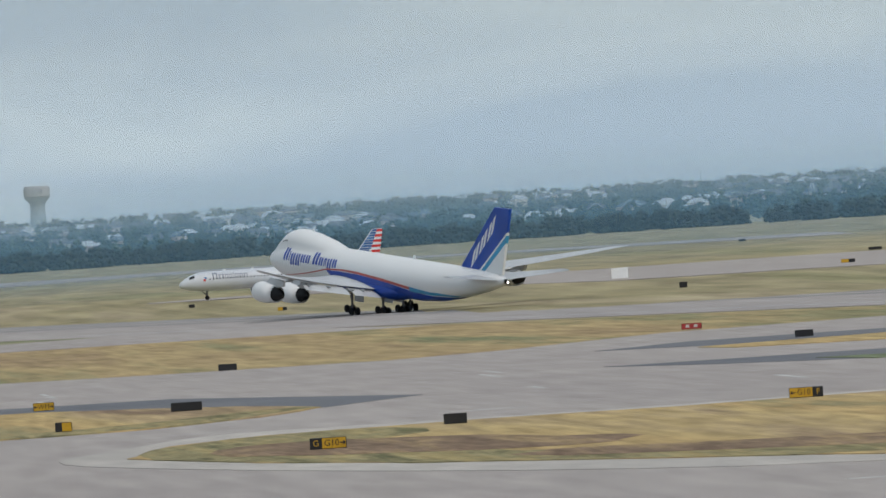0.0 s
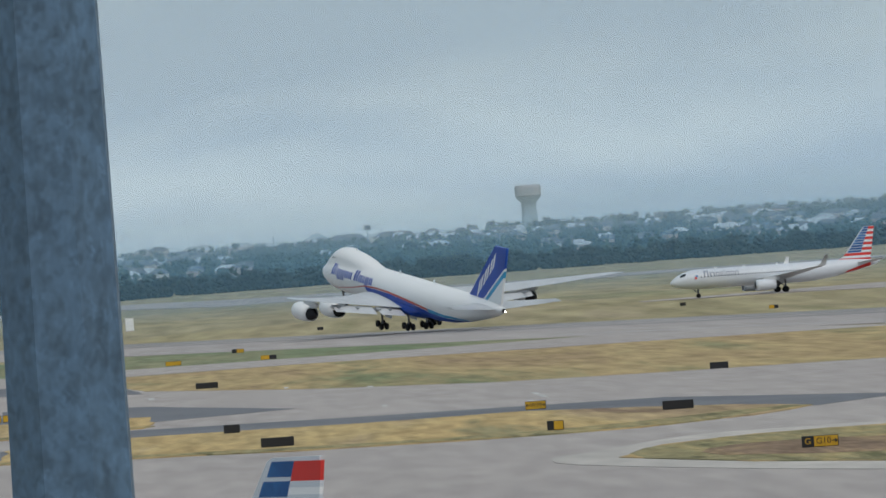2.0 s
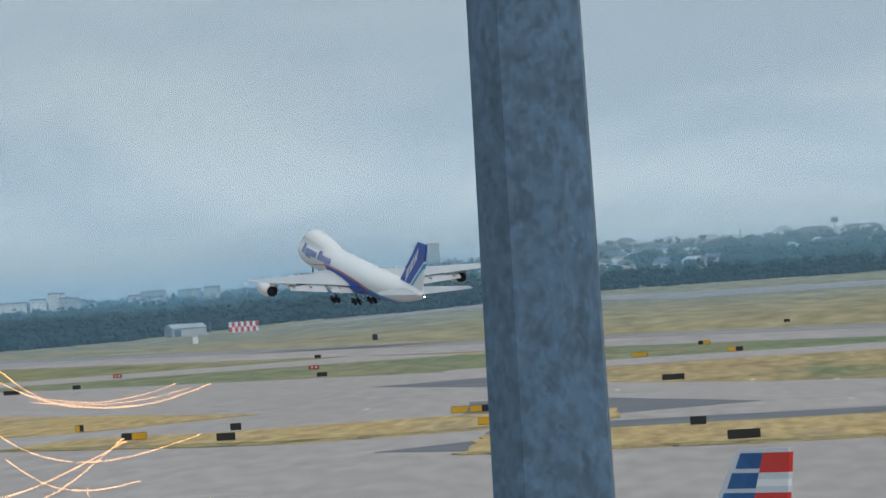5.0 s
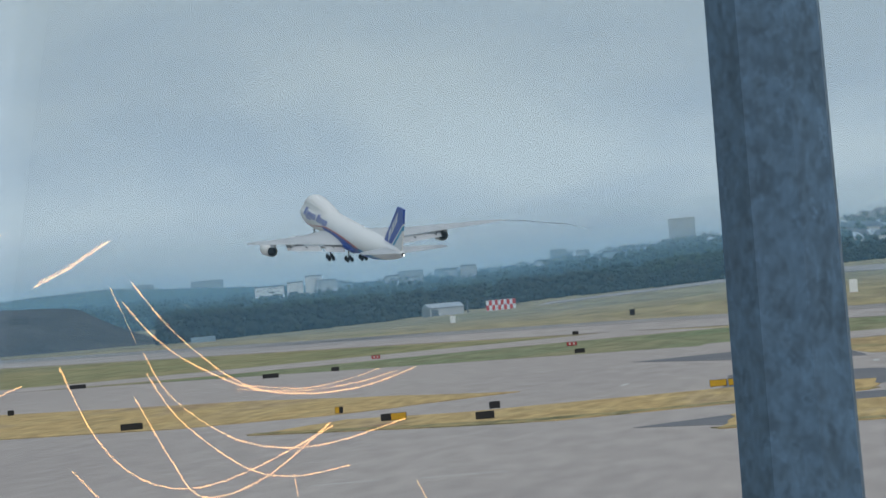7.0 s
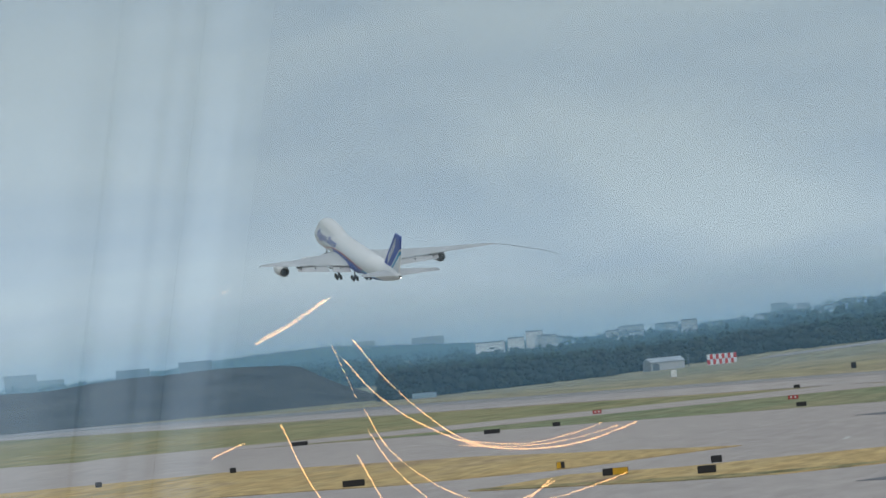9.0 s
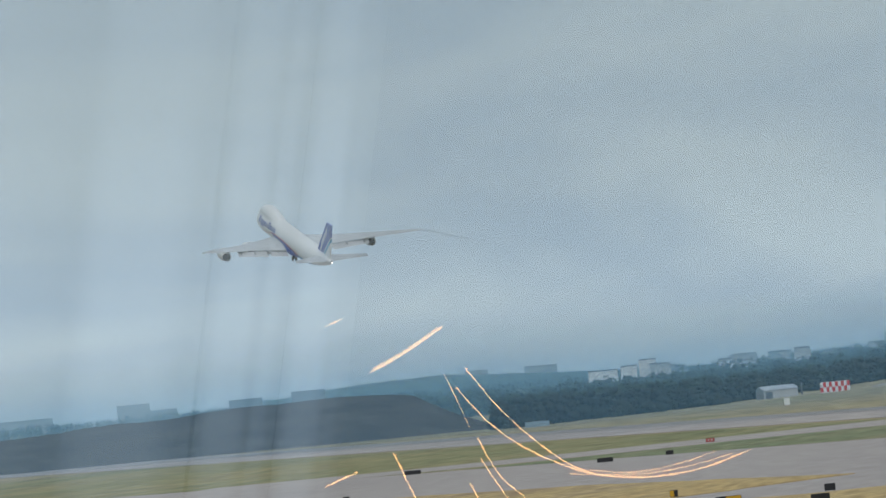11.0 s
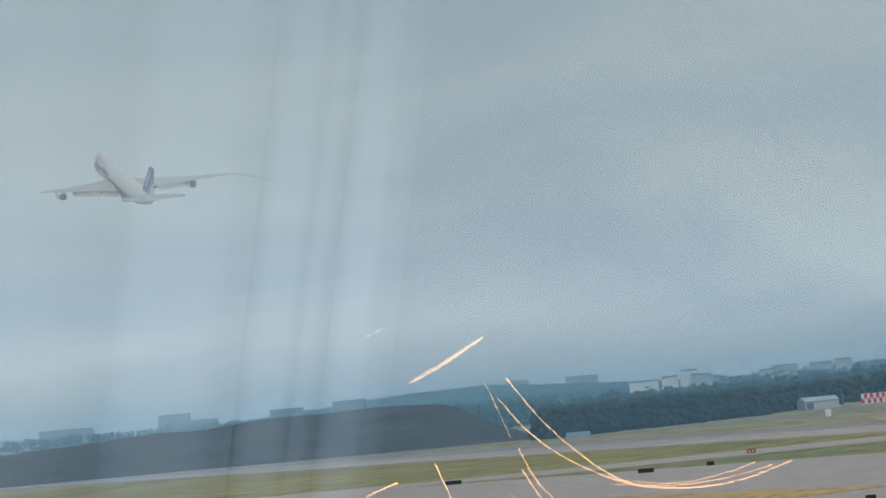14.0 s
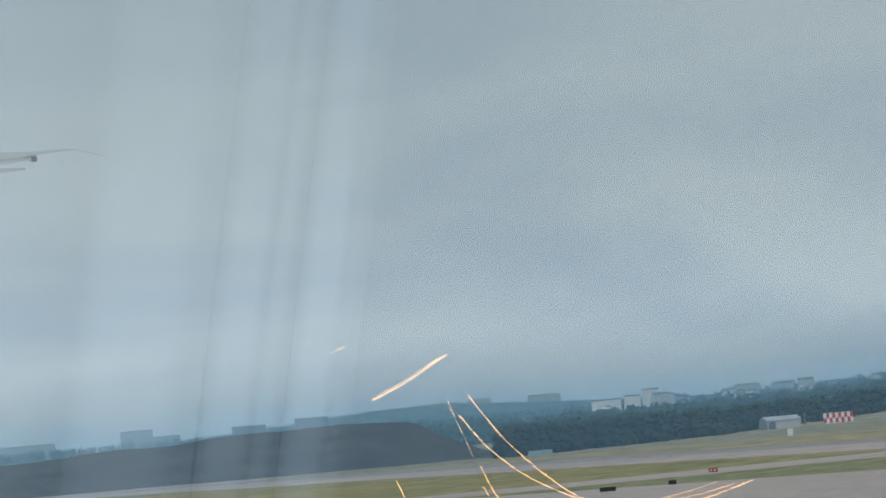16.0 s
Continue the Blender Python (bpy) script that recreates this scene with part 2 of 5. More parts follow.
def put(name, me, parent=None, label="", at=None):
    ob = new(name, me)
    if parent is not None:
        ob.parent = parent
    if at is not None:
        ob.matrix_basis = at
    return tagged(ob, label)


def part(name, bm, material, parent, label="", smooth=False):
    me = bpy.data.meshes.new(name)
    bmesh.ops.recalc_face_normals(bm, faces=bm.faces)
    bm.to_mesh(me)
    bm.free()
    me.materials.append(material)
    if smooth:
        me.polygons.foreach_set("use_smooth", [True] * len(me.polygons))
    return put(name, me, parent, label)


def box(bm, x0, y0, z0, x1, y1, z1, m=None, bevel=0.0):
    r = bmesh.ops.create_cube(bm, size=1.0)
    vs = r["verts"]
    for v in vs:
        v.co = Vector(((x0 + x1) / 2 + v.co.x * (x1 - x0), (y0 + y1) / 2 + v.co.y * (y1 - y0), (z0 + z1) / 2 + v.co.z * (z1 - z0)))
    if bevel:
        es = list({e for v in vs for e in v.link_edges})
        r = bmesh.ops.bevel(bm, geom=es, offset=bevel, segments=1, affect="EDGES")
        vs = list({v for f in r["faces"] for v in f.verts} | {v for v in vs if v.is_valid})
    if m is not None:
        bmesh.ops.transform(bm, matrix=m, verts=vs)
    return vs


def rod(bm, a, b, r0, r1=None, sides=10):
    a, b = Vector(a), Vector(b)
    d = b - a
    q = Vector((0, 0, 1)).rotation_difference(d).to_matrix().to_4x4()
    m = Matrix.Translation((a + b) / 2) @ q
    bmesh.ops.create_cone(bm, cap_ends=True, segments=sides, radius1=r0, radius2=r0 if r1 is None else r1, depth=d.length, matrix=m)


def loft(rings, close=True, caps=True):
    """Vertices and faces through rings of equal count."""
    n = len(rings[0])
    verts = [v for ring in rings for v in ring]
    faces = []
    for i in range(len(rings) - 1):
        for j in range(n if close else n - 1):
            k = (j + 1) % n
            faces.append((i * n + j, i * n + k, (i + 1) * n + k, (i + 1) * n + j))
    if caps and close:
        faces += [tuple(range(n)), tuple(range((len(rings) - 1) * n, len(rings) * n))[::-1]]
    return verts, faces


def smoothstep(a, b, x):
    t = min(1.0, max(0.0, (x - a) / (b - a)))
    return t * t * (3 - 2 * t)


def lin(x, xs, ys):
    return float(np.interp(x, xs, ys))


# ---- the lie of the land ----
HEADING = 24.4
UX, UY = -math.sin(radians(HEADING)), math.cos(radians(HEADING))
VX, VY = UY, -UX


def along(u, v):
    return (u * UX + v * VX, u * UY + v * VY)


def land(x, y):
    r, az, v = math.hypot(x, y), math.degrees(math.atan2(-x, y)), x * VX + y * VY
    w = (1 - smoothstep(0.5, 5, az)) * smoothstep(-90, -40, az)
    right = lin(v, [560, 620, 1000], [0, 1.9, 4.5]) + lin(r, [1900, 2700, 3300, 4300, 5000], [0, 5.3, 13, 28, 26])
    left = lin(r, [2400, 3000, 4300, 5000], [0, 3, 14, 14])
    return w * right + (1 - w) * left


def polar(az, r):
    return (-math.sin(radians(az)) * r, math.cos(radians(az)) * r)


def build_ground():
    azs = [-180, -150, -120, -90, -60, -40, -25] + [-16 + 0.5 * i for i in range(65)] + [25, 40, 60, 90, 120, 150]
    rs = [30, 200, 500, 900, 1100] + [1150 + 25 * i for i in range(20)] + [1650 + 75 * i for i in range(45)]
    verts = [(0, 0, -0.02)]
    for r in rs:
        for a in azs:
            x, y = polar(a, r)
            verts.append((x, y, land(x, y) - 0.02))
    n = len(azs)
    faces = [(0, 1 + j, 1 + (j + 1) % n) for j in range(n)]
    for i in range(len(rs) - 1):
        for j in range(n):
            k = (j + 1) % n
            faces.append((1 + i * n + j, 1 + (i + 1) * n + j, 1 + (i + 1) * n + k, 1 + i * n + k))
    ob = put("ground", mesh_of("ground", verts, faces, M["grass_far"], True))
    tagged(ob, "dry tan and green airfield grass reaching low hills", "ground", kind="structure")


build_ground()


def slab(name, points, material, label, category, top, thick=0.3, wobble=0.0, seed=1, round_to=0):
    """A flat sheet of ground cover with an uneven outline, as thick as its bed."""
    rnd = random.Random(seed)
    pts = [Vector((x, y, 0)) for x, y in points]
    for _ in range(round_to):
        cut = []
        for a, b in zip(pts, pts[1:] + pts[:1]):
            cut += [a.lerp(b, 0.25), a.lerp(b, 0.75)]
        pts = cut
    if wobble:
        fine = []
        for a, b in zip(pts, pts[1:] + pts[:1]):
            n = max(1, int((b - a).length / 6))
            fine += [a.lerp(b, i / n) + Vector((rnd.uniform(-1, 1), rnd.uniform(-1, 1), 0)) * wobble for i in range(n)]
        pts = fine
    flat, _, tris, *_ = geometry.delaunay_2d_cdt([p.to_2d() for p in pts], [(i, (i + 1) % len(pts)) for i in range(len(pts))], [], 1, 1e-4)
    bm = bmesh.new()
    up = [bm.verts.new((p.x, p.y, top)) for p in flat]
    down = [bm.verts.new((p.x, p.y, top - thick)) for p in flat]
    sides = collections.Counter(frozenset((t[i], t[(i + 1) % 3])) for t in tris for i in range(3))
    for t in tris:
        bm.faces.new([up[i] for i in t])
        for i in range(3):
            p, q = t[i], t[(i + 1) % 3]
            if sides[frozenset((p, q))] == 1:
                bm.faces.new((up[p], down[p], down[q], up[q]))
    return tagged(part(name, bm, material, None, label), "", category, kind="structure")


def ribbon(name, left, right, material, label, category, lift, step=30):
    """A paved strip between two edges that follows the land."""
    def walk_edge(e, n):
        d = [0.0]
        for a, b in zip(e, e[1:]):
            d.append(d[-1] + math.dist(a, b))
        return [(lin(d[-1] * i / n, d, [p[0] for p in e]), lin(d[-1] * i / n, d, [p[1] for p in e])) for i in range(n + 1)]
    n = max(2, int(math.dist(left[0], left[-1]) / step))
    la, ra = walk_edge(left, n), walk_edge(right, n)
    rings = []
    for a, b in zip(la, ra):
        row = []
        for s in range(5):
            x, y = a[0] + (b[0] - a[0]) * s / 4, a[1] + (b[1] - a[1]) * s / 4
            row.append((x, y, land(x, y) + lift))
        rings.append(row)
    verts, faces = loft(rings, close=False)
    k = len(verts)
    edge = [i * 5 for i in range(n + 1)] + [i * 5 + 4 for i in reversed(range(n + 1))]
    verts = list(verts) + [(verts[i][0], verts[i][1], verts[i][2] - 0.4) for i in edge]
    m = len(edge)
    for i in range(m):
        faces.append((edge[i], edge[(i + 1) % m], k + (i + 1) % m, k + i))
    ob = put(name, mesh_of(name, verts, faces, material))
    return tagged(ob, label, category, kind="structure")


# ---- pavements, shoulders and grass islands ----
slab("pavement_apron", [(220, 740), (127, 670), (100, 656), (77, 617), (65, 606), (44, 610), (28, 618), (10, 650), (-8, 708), (-20, 838), (-28, 880), (-60, 915),
     (-104, 968), (-130, 1000), (-202, 1073), (-290, 1150), (-290, 300), (-120, 60), (140, 60), (230, 400)], M["concrete"],
     "weathered grey concrete taxiway pavement", "taxiway", 0.04, wobble=0.15, seed=2)
bm = bmesh.new()
box(bm, 438, 200, -0.3, 536, 2600, 0.05, pose(0, 0, 0, 0, 0, HEADING))
tagged(part("runway", bm, M["runway"], None, "long grey concrete runway with tyre marks"), "", "runway", kind="structure")
bm = bmesh.new()
for v0, wd in ((497, 9), (512, 14), (527, 8)):
    box(bm, v0, 500, 0.02, v0 + wd, 1950, 0.056, pose(0, 0, 0, 0, 0, HEADING))
tagged(part("runway_tyre_marks", bm, M["rubber_marks"], None, "dark rubber tyre marks along the runway"), "", "tyre marks", kind="structure")
bm = bmesh.new()
for v0 in (452, 521):
    box(bm, v0, 250, 0.02, v0 + 1.0, 2500, 0.062, pose(0, 0, 0, 0, 0, HEADING))
tagged(part("runway_edge_lines", bm, M["line_white"], None, "worn white runway edge lines"), "", "runway line", kind="structure")

ribbon("exit_taxiway_1", [(-34, 905), (-10, 904), (18, 916), (36, 910), (54, 932), (69, 940), (82, 885)], [(-34, 832), (-9, 832), (16, 852), (33, 841), (47, 838), (64, 842), (95, 827)],
       M["concrete"], "grey concrete exit taxiway joining the runway", "taxiway", 0.045)
ribbon("exit_taxiway_2", [(-185, 1075), (-150, 1082), (-120, 1112), (-85, 1160), (-62, 1200)], [(-185, 1040), (-130, 1015), (-100, 1052), (-70, 1085), (-38, 1110)],
       M["concrete"], "grey concrete exit taxiway joining the runway", "taxiway", 0.045)
ribbon("far_taxiway", [(90, 1306), (140, 1330), (199, 1340), (255, 1310), (330, 1250)], [(90, 1296), (128, 1250), (163, 1130), (207, 1080), (270, 980)],
       M["concrete"], "pale far taxiway behind the runway", "taxiway", 0.06)
ribbon("perimeter_road", [(-150, 2420), (-60, 2330), (5, 2180), (109, 2112), (230, 2105), (360, 1990)], [(-150, 2330), (-60, 2215), (5, 2010), (104, 2022), (222, 2046), (350, 1890)],
       M["concrete"], "pale perimeter road below the trees", "road", 0.12)

slab("shoulder_dark_1", [(-16, 518), (-6, 514), (12, 508), (24, 506), (36, 503), (52, 463), (43, 446), (30, 470), (10, 478), (-16, 482)], M["asphalt"], "dark asphalt taxiway shoulder", "shoulder", 0.07, wobble=0.2, seed=3)
slab("shoulder_dark_2", [(7, 558), (-7, 614), (-22, 640), (-20, 560), (-6, 542)], M["asphalt"], "dark asphalt taxiway shoulder", "shoulder", 0.07, wobble=0.2, seed=4)
slab("shoulder_dark_3", [(-39, 785), (-25, 805), (-12, 760), (-8, 690), (-20, 720)], M["asphalt"], "dark asphalt taxiway shoulder", "shoulder", 0.07, wobble=0.2, seed=5)
slab("shoulder_dark_4", [(73, 514), (84, 513), (97, 513), (150, 535), (145, 500), (91, 482), (80, 497)], M["asphalt"], "dark asphalt taxiway shoulder", "shoulder", 0.07, wobble=0.2, seed=6)
slab("shoulder_dark_5", [(82, 582), (94, 599), (113, 600), (160, 622), (155, 600), (109, 579), (92, 573)], M["asphalt"], "dark asphalt taxiway shoulder", "shoulder", 0.07, wobble=0.2, seed=7)
slab("shoulder_dark_6", [(-23, 459), (-15, 477), (-6, 480), (-6, 440), (-14, 444)], M["asphalt"], "dark asphalt taxiway shoulder", "shoulder", 0.07, wobble=0.2, seed=8)
slab("island_kerb_strip", [(17.5, 362), (24, 378), (30, 396), (37, 396), (60, 393), (75, 396), (130, 411), (116, 261), (53, 281), (38, 302), (25, 334)], M["concrete_pale"],
     "pale concrete border round a grass island", "shoulder", 0.075, wobble=0.1, seed=9, round_to=2)
grass = "dry yellow grass island between taxiways"
slab("grass_island_1", [(-16, 490), (-5, 488), (11, 484), (24, 486), (32, 474), (38, 463), (43, 446), (37, 431), (28, 419), (18, 416), (5, 420), (-5, 428), (-16, 436)], M["grass_dry"], grass, "grass", 0.12, wobble=0.5, seed=10)
slab("grass_island_2", [(-61, 542), (-55, 574), (-44, 563), (-20, 574), (-6, 562), (-6, 520), (-17, 511), (-31, 502), (-41, 511)], M["grass_dry"], grass, "grass", 0.12, wobble=0.5, seed=11)
slab("grass_island_3", [(23, 359), (27, 377), (33, 386), (41, 388), (48, 390), (60, 388), (73, 391), (125, 405), (112, 275), (55, 291), (39, 316), (35, 324), (29, 337)], M["grass_dry"], "dry yellow and brown grass island", "grass", 0.12, wobble=0.4, seed=12)
slab("grass_island_4", [(-119, 781), (-81, 726), (-44, 644), (-59, 603), (-75, 599), (-95, 619), (-150, 690), (-165, 770)], M["grass_dry"], grass, "grass", 0.12, wobble=0.6, seed=13)
slab("grass_island_5", [(90, 567), (109, 577), (150, 597), (145, 565), (104, 549), (91, 556)], M["grass_dry"], grass, "grass", 0.12, wobble=0.5, seed=14)
slab("grass_band", [(127, 671), (100, 657), (77, 618), (65, 607), (44, 611), (28, 619), (10, 651), (-8, 709), (-20, 831), (-9, 831), (16, 851), (33, 840), (47, 837), (64, 841), (97, 826), (135, 755), (163, 697)], M["grass_olive"],
     "olive and brown grass beside the runway", "grass", 0.03, wobble=0.3, seed=15)
slab("grass_verge_green", [(-23, 902), (-10, 901), (18, 913), (36, 907), (54, 929), (66, 938), (46, 1028), (-11, 1080), (-23, 1105)], M["grass_green"], "green mown grass beside the runway", "grass", 0.035, seed=16)
slab("grass_verge_green_2", [(-130, 1004), (-104, 970), (-60, 917), (-28, 882), (-24, 850), (-24, 1060), (-38, 1106), (-70, 1083), (-100, 1050)], M["grass_green"], "green mown grass beside the taxiway", "grass", 0.026, seed=17)
slab("grass_verge_green_3", [(-130, 1006), (-205, 1079), (-290, 1156), (-420, 1290), (-330, 1900), (-257, 1612), (-177, 1436), (-114, 1298), (-40, 1112), (-70, 1088), (-100, 1056)], M["grass_mown"], "olive mown grass between taxiway and runway", "grass", 0.02, seed=27)
slab("grass_streak_green", [(-60, 2060), (4, 1900), (35, 1732), (63, 1635), (76, 1550), (67, 1420), (53, 1385), (29, 1434), (3, 1562), (-60, 1760)], M["grass_green"], "green streak in the dry far grass", "grass", 0.03, wobble=3.0, seed=19)
slab("grass_patch", [(88, 495), (93, 493), (130, 500), (128, 478), (90, 481)], M["grass_green"], "small green grass patch in a dark shoulder", "grass", 0.11, wobble=0.4, seed=18)
for i, pts in enumerate(([(23, 359), (27, 377), (33, 386), (41, 388), (43, 376), (37, 362), (37, 345), (44, 322), (112, 296), (112, 275), (55, 291), (39, 316), (35, 324), (29, 337)],
                         [(-16, 436), (-5, 428), (5, 420), (18, 416), (28, 419), (37, 431), (43, 446), (40, 449), (30, 432), (18, 424), (5, 427), (-5, 435), (-16, 442)],
                         [(-61, 542), (-41, 511), (-31, 502), (-17, 511), (-6, 520), (-6, 527), (-17, 519), (-31, 511), (-41, 520), (-60, 549)])):
    slab("grass_margin", pts, M["grass_margin"], "darker olive grass along a taxiway's edge", "grass", 0.127, wobble=0.7, seed=40 + i, round_to=1)
for i, pts in enumerate(([(40, 318), (58, 300), (112, 290), (116, 305), (60, 316), (44, 330)], [(26, 356), (34, 338), (48, 330), (50, 345), (38, 368), (29, 368)], [(70, 384), (80, 375), (118, 372), (122, 390), (90, 391)])):
    slab("bare_soil", pts, M["soil"], "bare brown earth in the dry grass", "soil", 0.135, wobble=1.2, seed=20 + i, round_to=2)
bm = bmesh.new()
rnd = random.Random(4)
for k in range(16):
    x, y = along(rnd.uniform(350, 620), rnd.uniform(225, 290))
    box(bm, x, y, 0, x + rnd.uniform(0.3, 0.6), y + rnd.uniform(6, 14), 0.052, None)
for k in range(14):
    x, y = rnd.uniform(-60, 60), rnd.uniform(250, 420)
    box(bm, x, y, 0, x + rnd.uniform(3, 7), y + 0.8, 0.05, None)
tagged(part("taxiway_marks", bm, M["line_white"], None, "worn pale joint and paint marks on the pavement"), "", "pavement marks", kind="structure")


# ---- airfield signs ----
def letters(text, size, material, parent, at):
    cu = bpy.data.curves.new("sign_text", "FONT")
    cu.body, cu.size, cu.align_x, cu.align_y, cu.extrude = text, size, "CENTER", "CENTER", 0.004
    tmp = bpy.data.objects.new("sign_text", cu)
    scene.collection.objects.link(tmp)
    bpy.context.view_layer.update()
    me = bpy.data.meshes.new_from_object(tmp.evaluated_get(bpy.context.evaluated_depsgraph_get()))
    bpy.data.objects.remove(tmp)
    me.materials.clear()
    me.materials.append(material)
    return put("lettering", me, parent, "", at)


def arrow(bm, x, z, d, s):
    for a, b in (((-0.5, 0), (0.5, 0)), ((0.5, 0), (0.12, 0.32)), ((0.5, 0), (0.12, -0.32))):
        p, q = Vector((x + d * a[0] * s, -0.075, z + a[1] * s)), Vector((x + d * b[0] * s, -0.075, z + b[1] * s))
        rod(bm, p, q, 0.035, sides=6)


def sign(x, y, w, panels, h=0.64, texts=(), arrows=(), label="black airfield guidance sign seen from behind"):
    """A boxed airfield sign on short legs, built of one or two face panels."""
    root = new("airfield_sign")
    base = land(x, y)
    root.matrix_basis = pose(x, y, base + 0.05, 0, 0, math.degrees(math.atan2(-x, y)))
    bm = bmesh.new()
    box(bm, -w / 2, -0.06, 0.09, w / 2, 0.16, 0.09 + h, bevel=0.025)
    part("case", bm, M["sign_black"], root)
    n, at = max(2, int(w / 0.55)), -w / 2 + 0.12
    for i in range(n):
        lx = -w / 2 + 0.14 + (w - 0.28) * i / (n - 1)
        bm = bmesh.new()
        rod(bm, (lx, 0.05, -0.06), (lx, 0.05, 0.12), 0.035, sides=6)
        part("leg", bm, M["strut"], root)
    x0 = -w / 2 + 0.03
    total = w - 0.06
    for share, key in panels:
        bm = bmesh.new()
        box(bm, x0, -0.068, 0.12, x0 + total * share - 0.015, -0.04, 0.06 + h)
        part("face", bm, M[key], root, {"sign_yellow": "yellow sign face", "sign_black": "black sign face", "sign_red": "red sign face"}.get(key, ""))
        x0 += total * share
    for text, tx, key in texts:
        letters(text, h * 0.78, M[key], root, pose(tx, -0.074, 0.09 + h / 2, 90, 0, 0))
    for ax, d in arrows:
        bm = bmesh.new()
        arrow(bm, ax, 0.09 + h / 2, d, 0.3)
        part("arrow", bm, M["sign_black"], root)
    return tagged(root, label, "airfield sign", "airfield signs")


BK, YE, RD = [(1.0, "sign_black")], [(1.0, "sign_yellow")], [(1.0, "sign_red")]
BY, YB = [(0.4, "sign_black"), (0.6, "sign_yellow")], [(0.55, "sign_yellow"), (0.45, "sign_black")]
for x, y, w in ((49, 604, 1.8), (34, 459, 2.3), (45, 383, 1.45), (102, 581, 1.75), (4, 432, 2.3), (1, 480, 1.25), (-1, 694, 2.5), (-53, 916, 1.5), (-41, 567, 1.0),
                (-39, 527, 1.6), (-100, 925, 2.4), (-92, 943, 1.2), (-139, 996, 2.6), (-80, 609, 2.2), (-116, 769, 0.8), (-130, 751, 0.8), (249, 1323, 2.9), (93, 1224, 1.2), (-70, 1200, 1.2), (23, 1324, 1.3), (312, 1876, 2.2)):
    sign(x, y, w, BK)
sign(68, 388, 2.15, [(0.7, "sign_yellow"), (0.3, "sign_black")], texts=(("G10", -0.15, "sign_black"), ("F", 0.75, "sign_yellow")), arrows=((-0.82, -1),), label="yellow and black taxiway direction sign")
sign(34, 352, 2.1, [(0.33, "sign_black"), (0.67, "sign_yellow")], texts=(("G", -0.7, "sign_yellow"), ("G10", 0.2, "sign_black")), arrows=((0.82, 1),), label="black and yellow taxiway direction sign")
sign(25, 489, 1.65, YE, texts=(("WM", 0.0, "sign_black"),), arrows=((-0.6, -1), (0.6, 1)), label="yellow taxiway sign with two arrows")
for x, y, w, p in ((23, 425, 1.15, BY), (103, 1137, 1.7, YB), (208, 1133, 2.6, YB), (4, 1022, 2.0, BY), (8, 912, 2.3, YB), (-49, 552, 2.3, BY), (-19, 582, 2.1, YB), (-59, 605, 0.8, YB)):
    sign(x, y, w, p, label="yellow and black airfield guidance sign")
for x, y, w in ((-21, 582, 1.6), (-6, 914, 2.3), (-17, 526, 1.0)):
    sign(x, y, w, YE, label="plain yellow airfield guidance sign")
for x, y, w in ((104, 662, 2.2), (-60, 1016, 1.7), (-97, 1068, 1.5)):
    s = sign(x, y, w, RD, label="red runway holding sign with pale bars")
    for k in (-0.2, 0.2):
        bm = bmesh.new()
        box(bm, k * w - 0.18 * w / 2, -0.08, 0.27, k * w + 0.18 * w / 2, -0.06, 0.58)
        part("bar", bm, M["line_white"], s)
for x, y in ((159, 1018), (-76, 1554)):
    sign(x, y, 1.3, BK, h=1.5, label="upright black runway distance sign")


def cabinet(x, y, w, h, label, material="white"):
    root = new("equipment_cabinet")
    root.matrix_basis = pose(x, y, land(x, y), 0, 0, math.degrees(math.atan2(-x, y)))
    bm = bmesh.new()
    box(bm, -w / 2, -0.5, 0.1, w / 2, 0.5, h, bevel=0.05)
    part("body", bm, M[material], root)
    bm = bmesh.new()
    box(bm, -w / 2 - 0.1, -0.6, -0.1, w / 2 + 0.1, 0.6, 0.12)
    part("base", bm, M["concrete_pale"], root)
    return tagged(root, label, "cabinet")


cabinet(*polar(-8.3, 1150), 3.1, 2.1, "white airfield equipment cabinet on the grass")
cabinet(-147, 1888, 1.7, 2.2, "small white airfield equipment cabinet")
cabinet(-242, 2344, 2.0, 1.5, "small white airfield equipment cabinet")
cabinet(*polar(6.76, 2030), 8.0, 1.8, "long low grey hut below the trees", "wall_hazy")
cabinet(-20, 1522, 2.0, 3.2, "white and red airfield cabinet")


# ---- the mast outside the window ----
def mast():
    x, y = polar(1.37, 25.0)
    bm = bmesh.new()
    rings = []
    for z in (-0.05, 8, 10, 11, 12, 13, 14.5, 17):
        r = 0.274 - 0.0085 * (z - 9)
        rings.append([(math.cos(math.pi * k / 4 + 0.35) * r, math.sin(math.pi * k / 4 + 0.35) * r, z) for k in range(8)])
    v, f = loft(rings)
    ob = put("light_mast", mesh_of("light_mast", v, f, M["steel"]))
    ob.matrix_basis = pose(x, y, 0.04)
    bm = bmesh.new()
    rod(bm, (0, 0, 0), (0, 0, 0.06), 0.5, sides=16)
    part("flange", bm, M["steel"], ob)
    tagged(ob, "galvanized faceted steel light mast", "light mast")


mast()


# ---- aircraft ----
def ring_at(y, zc, r, lobe_z, lobe_r, n=40):
    """A fuselage section: a round main lobe and a smaller upper lobe."""
    pts = []
    for k in range(n):
        a = 2 * math.pi * k / n
        dx, dz = math.cos(a), math.sin(a)
        d = r
        if lobe_r > 0:
            b = lobe_z * dz
            disc = b * b - lobe_z * lobe_z + lobe_r * lobe_r
            if disc > 0:
                d = max(d, b + math.sqrt(disc))
        pts.append((dx * d, y, zc + dz * d))
    return pts


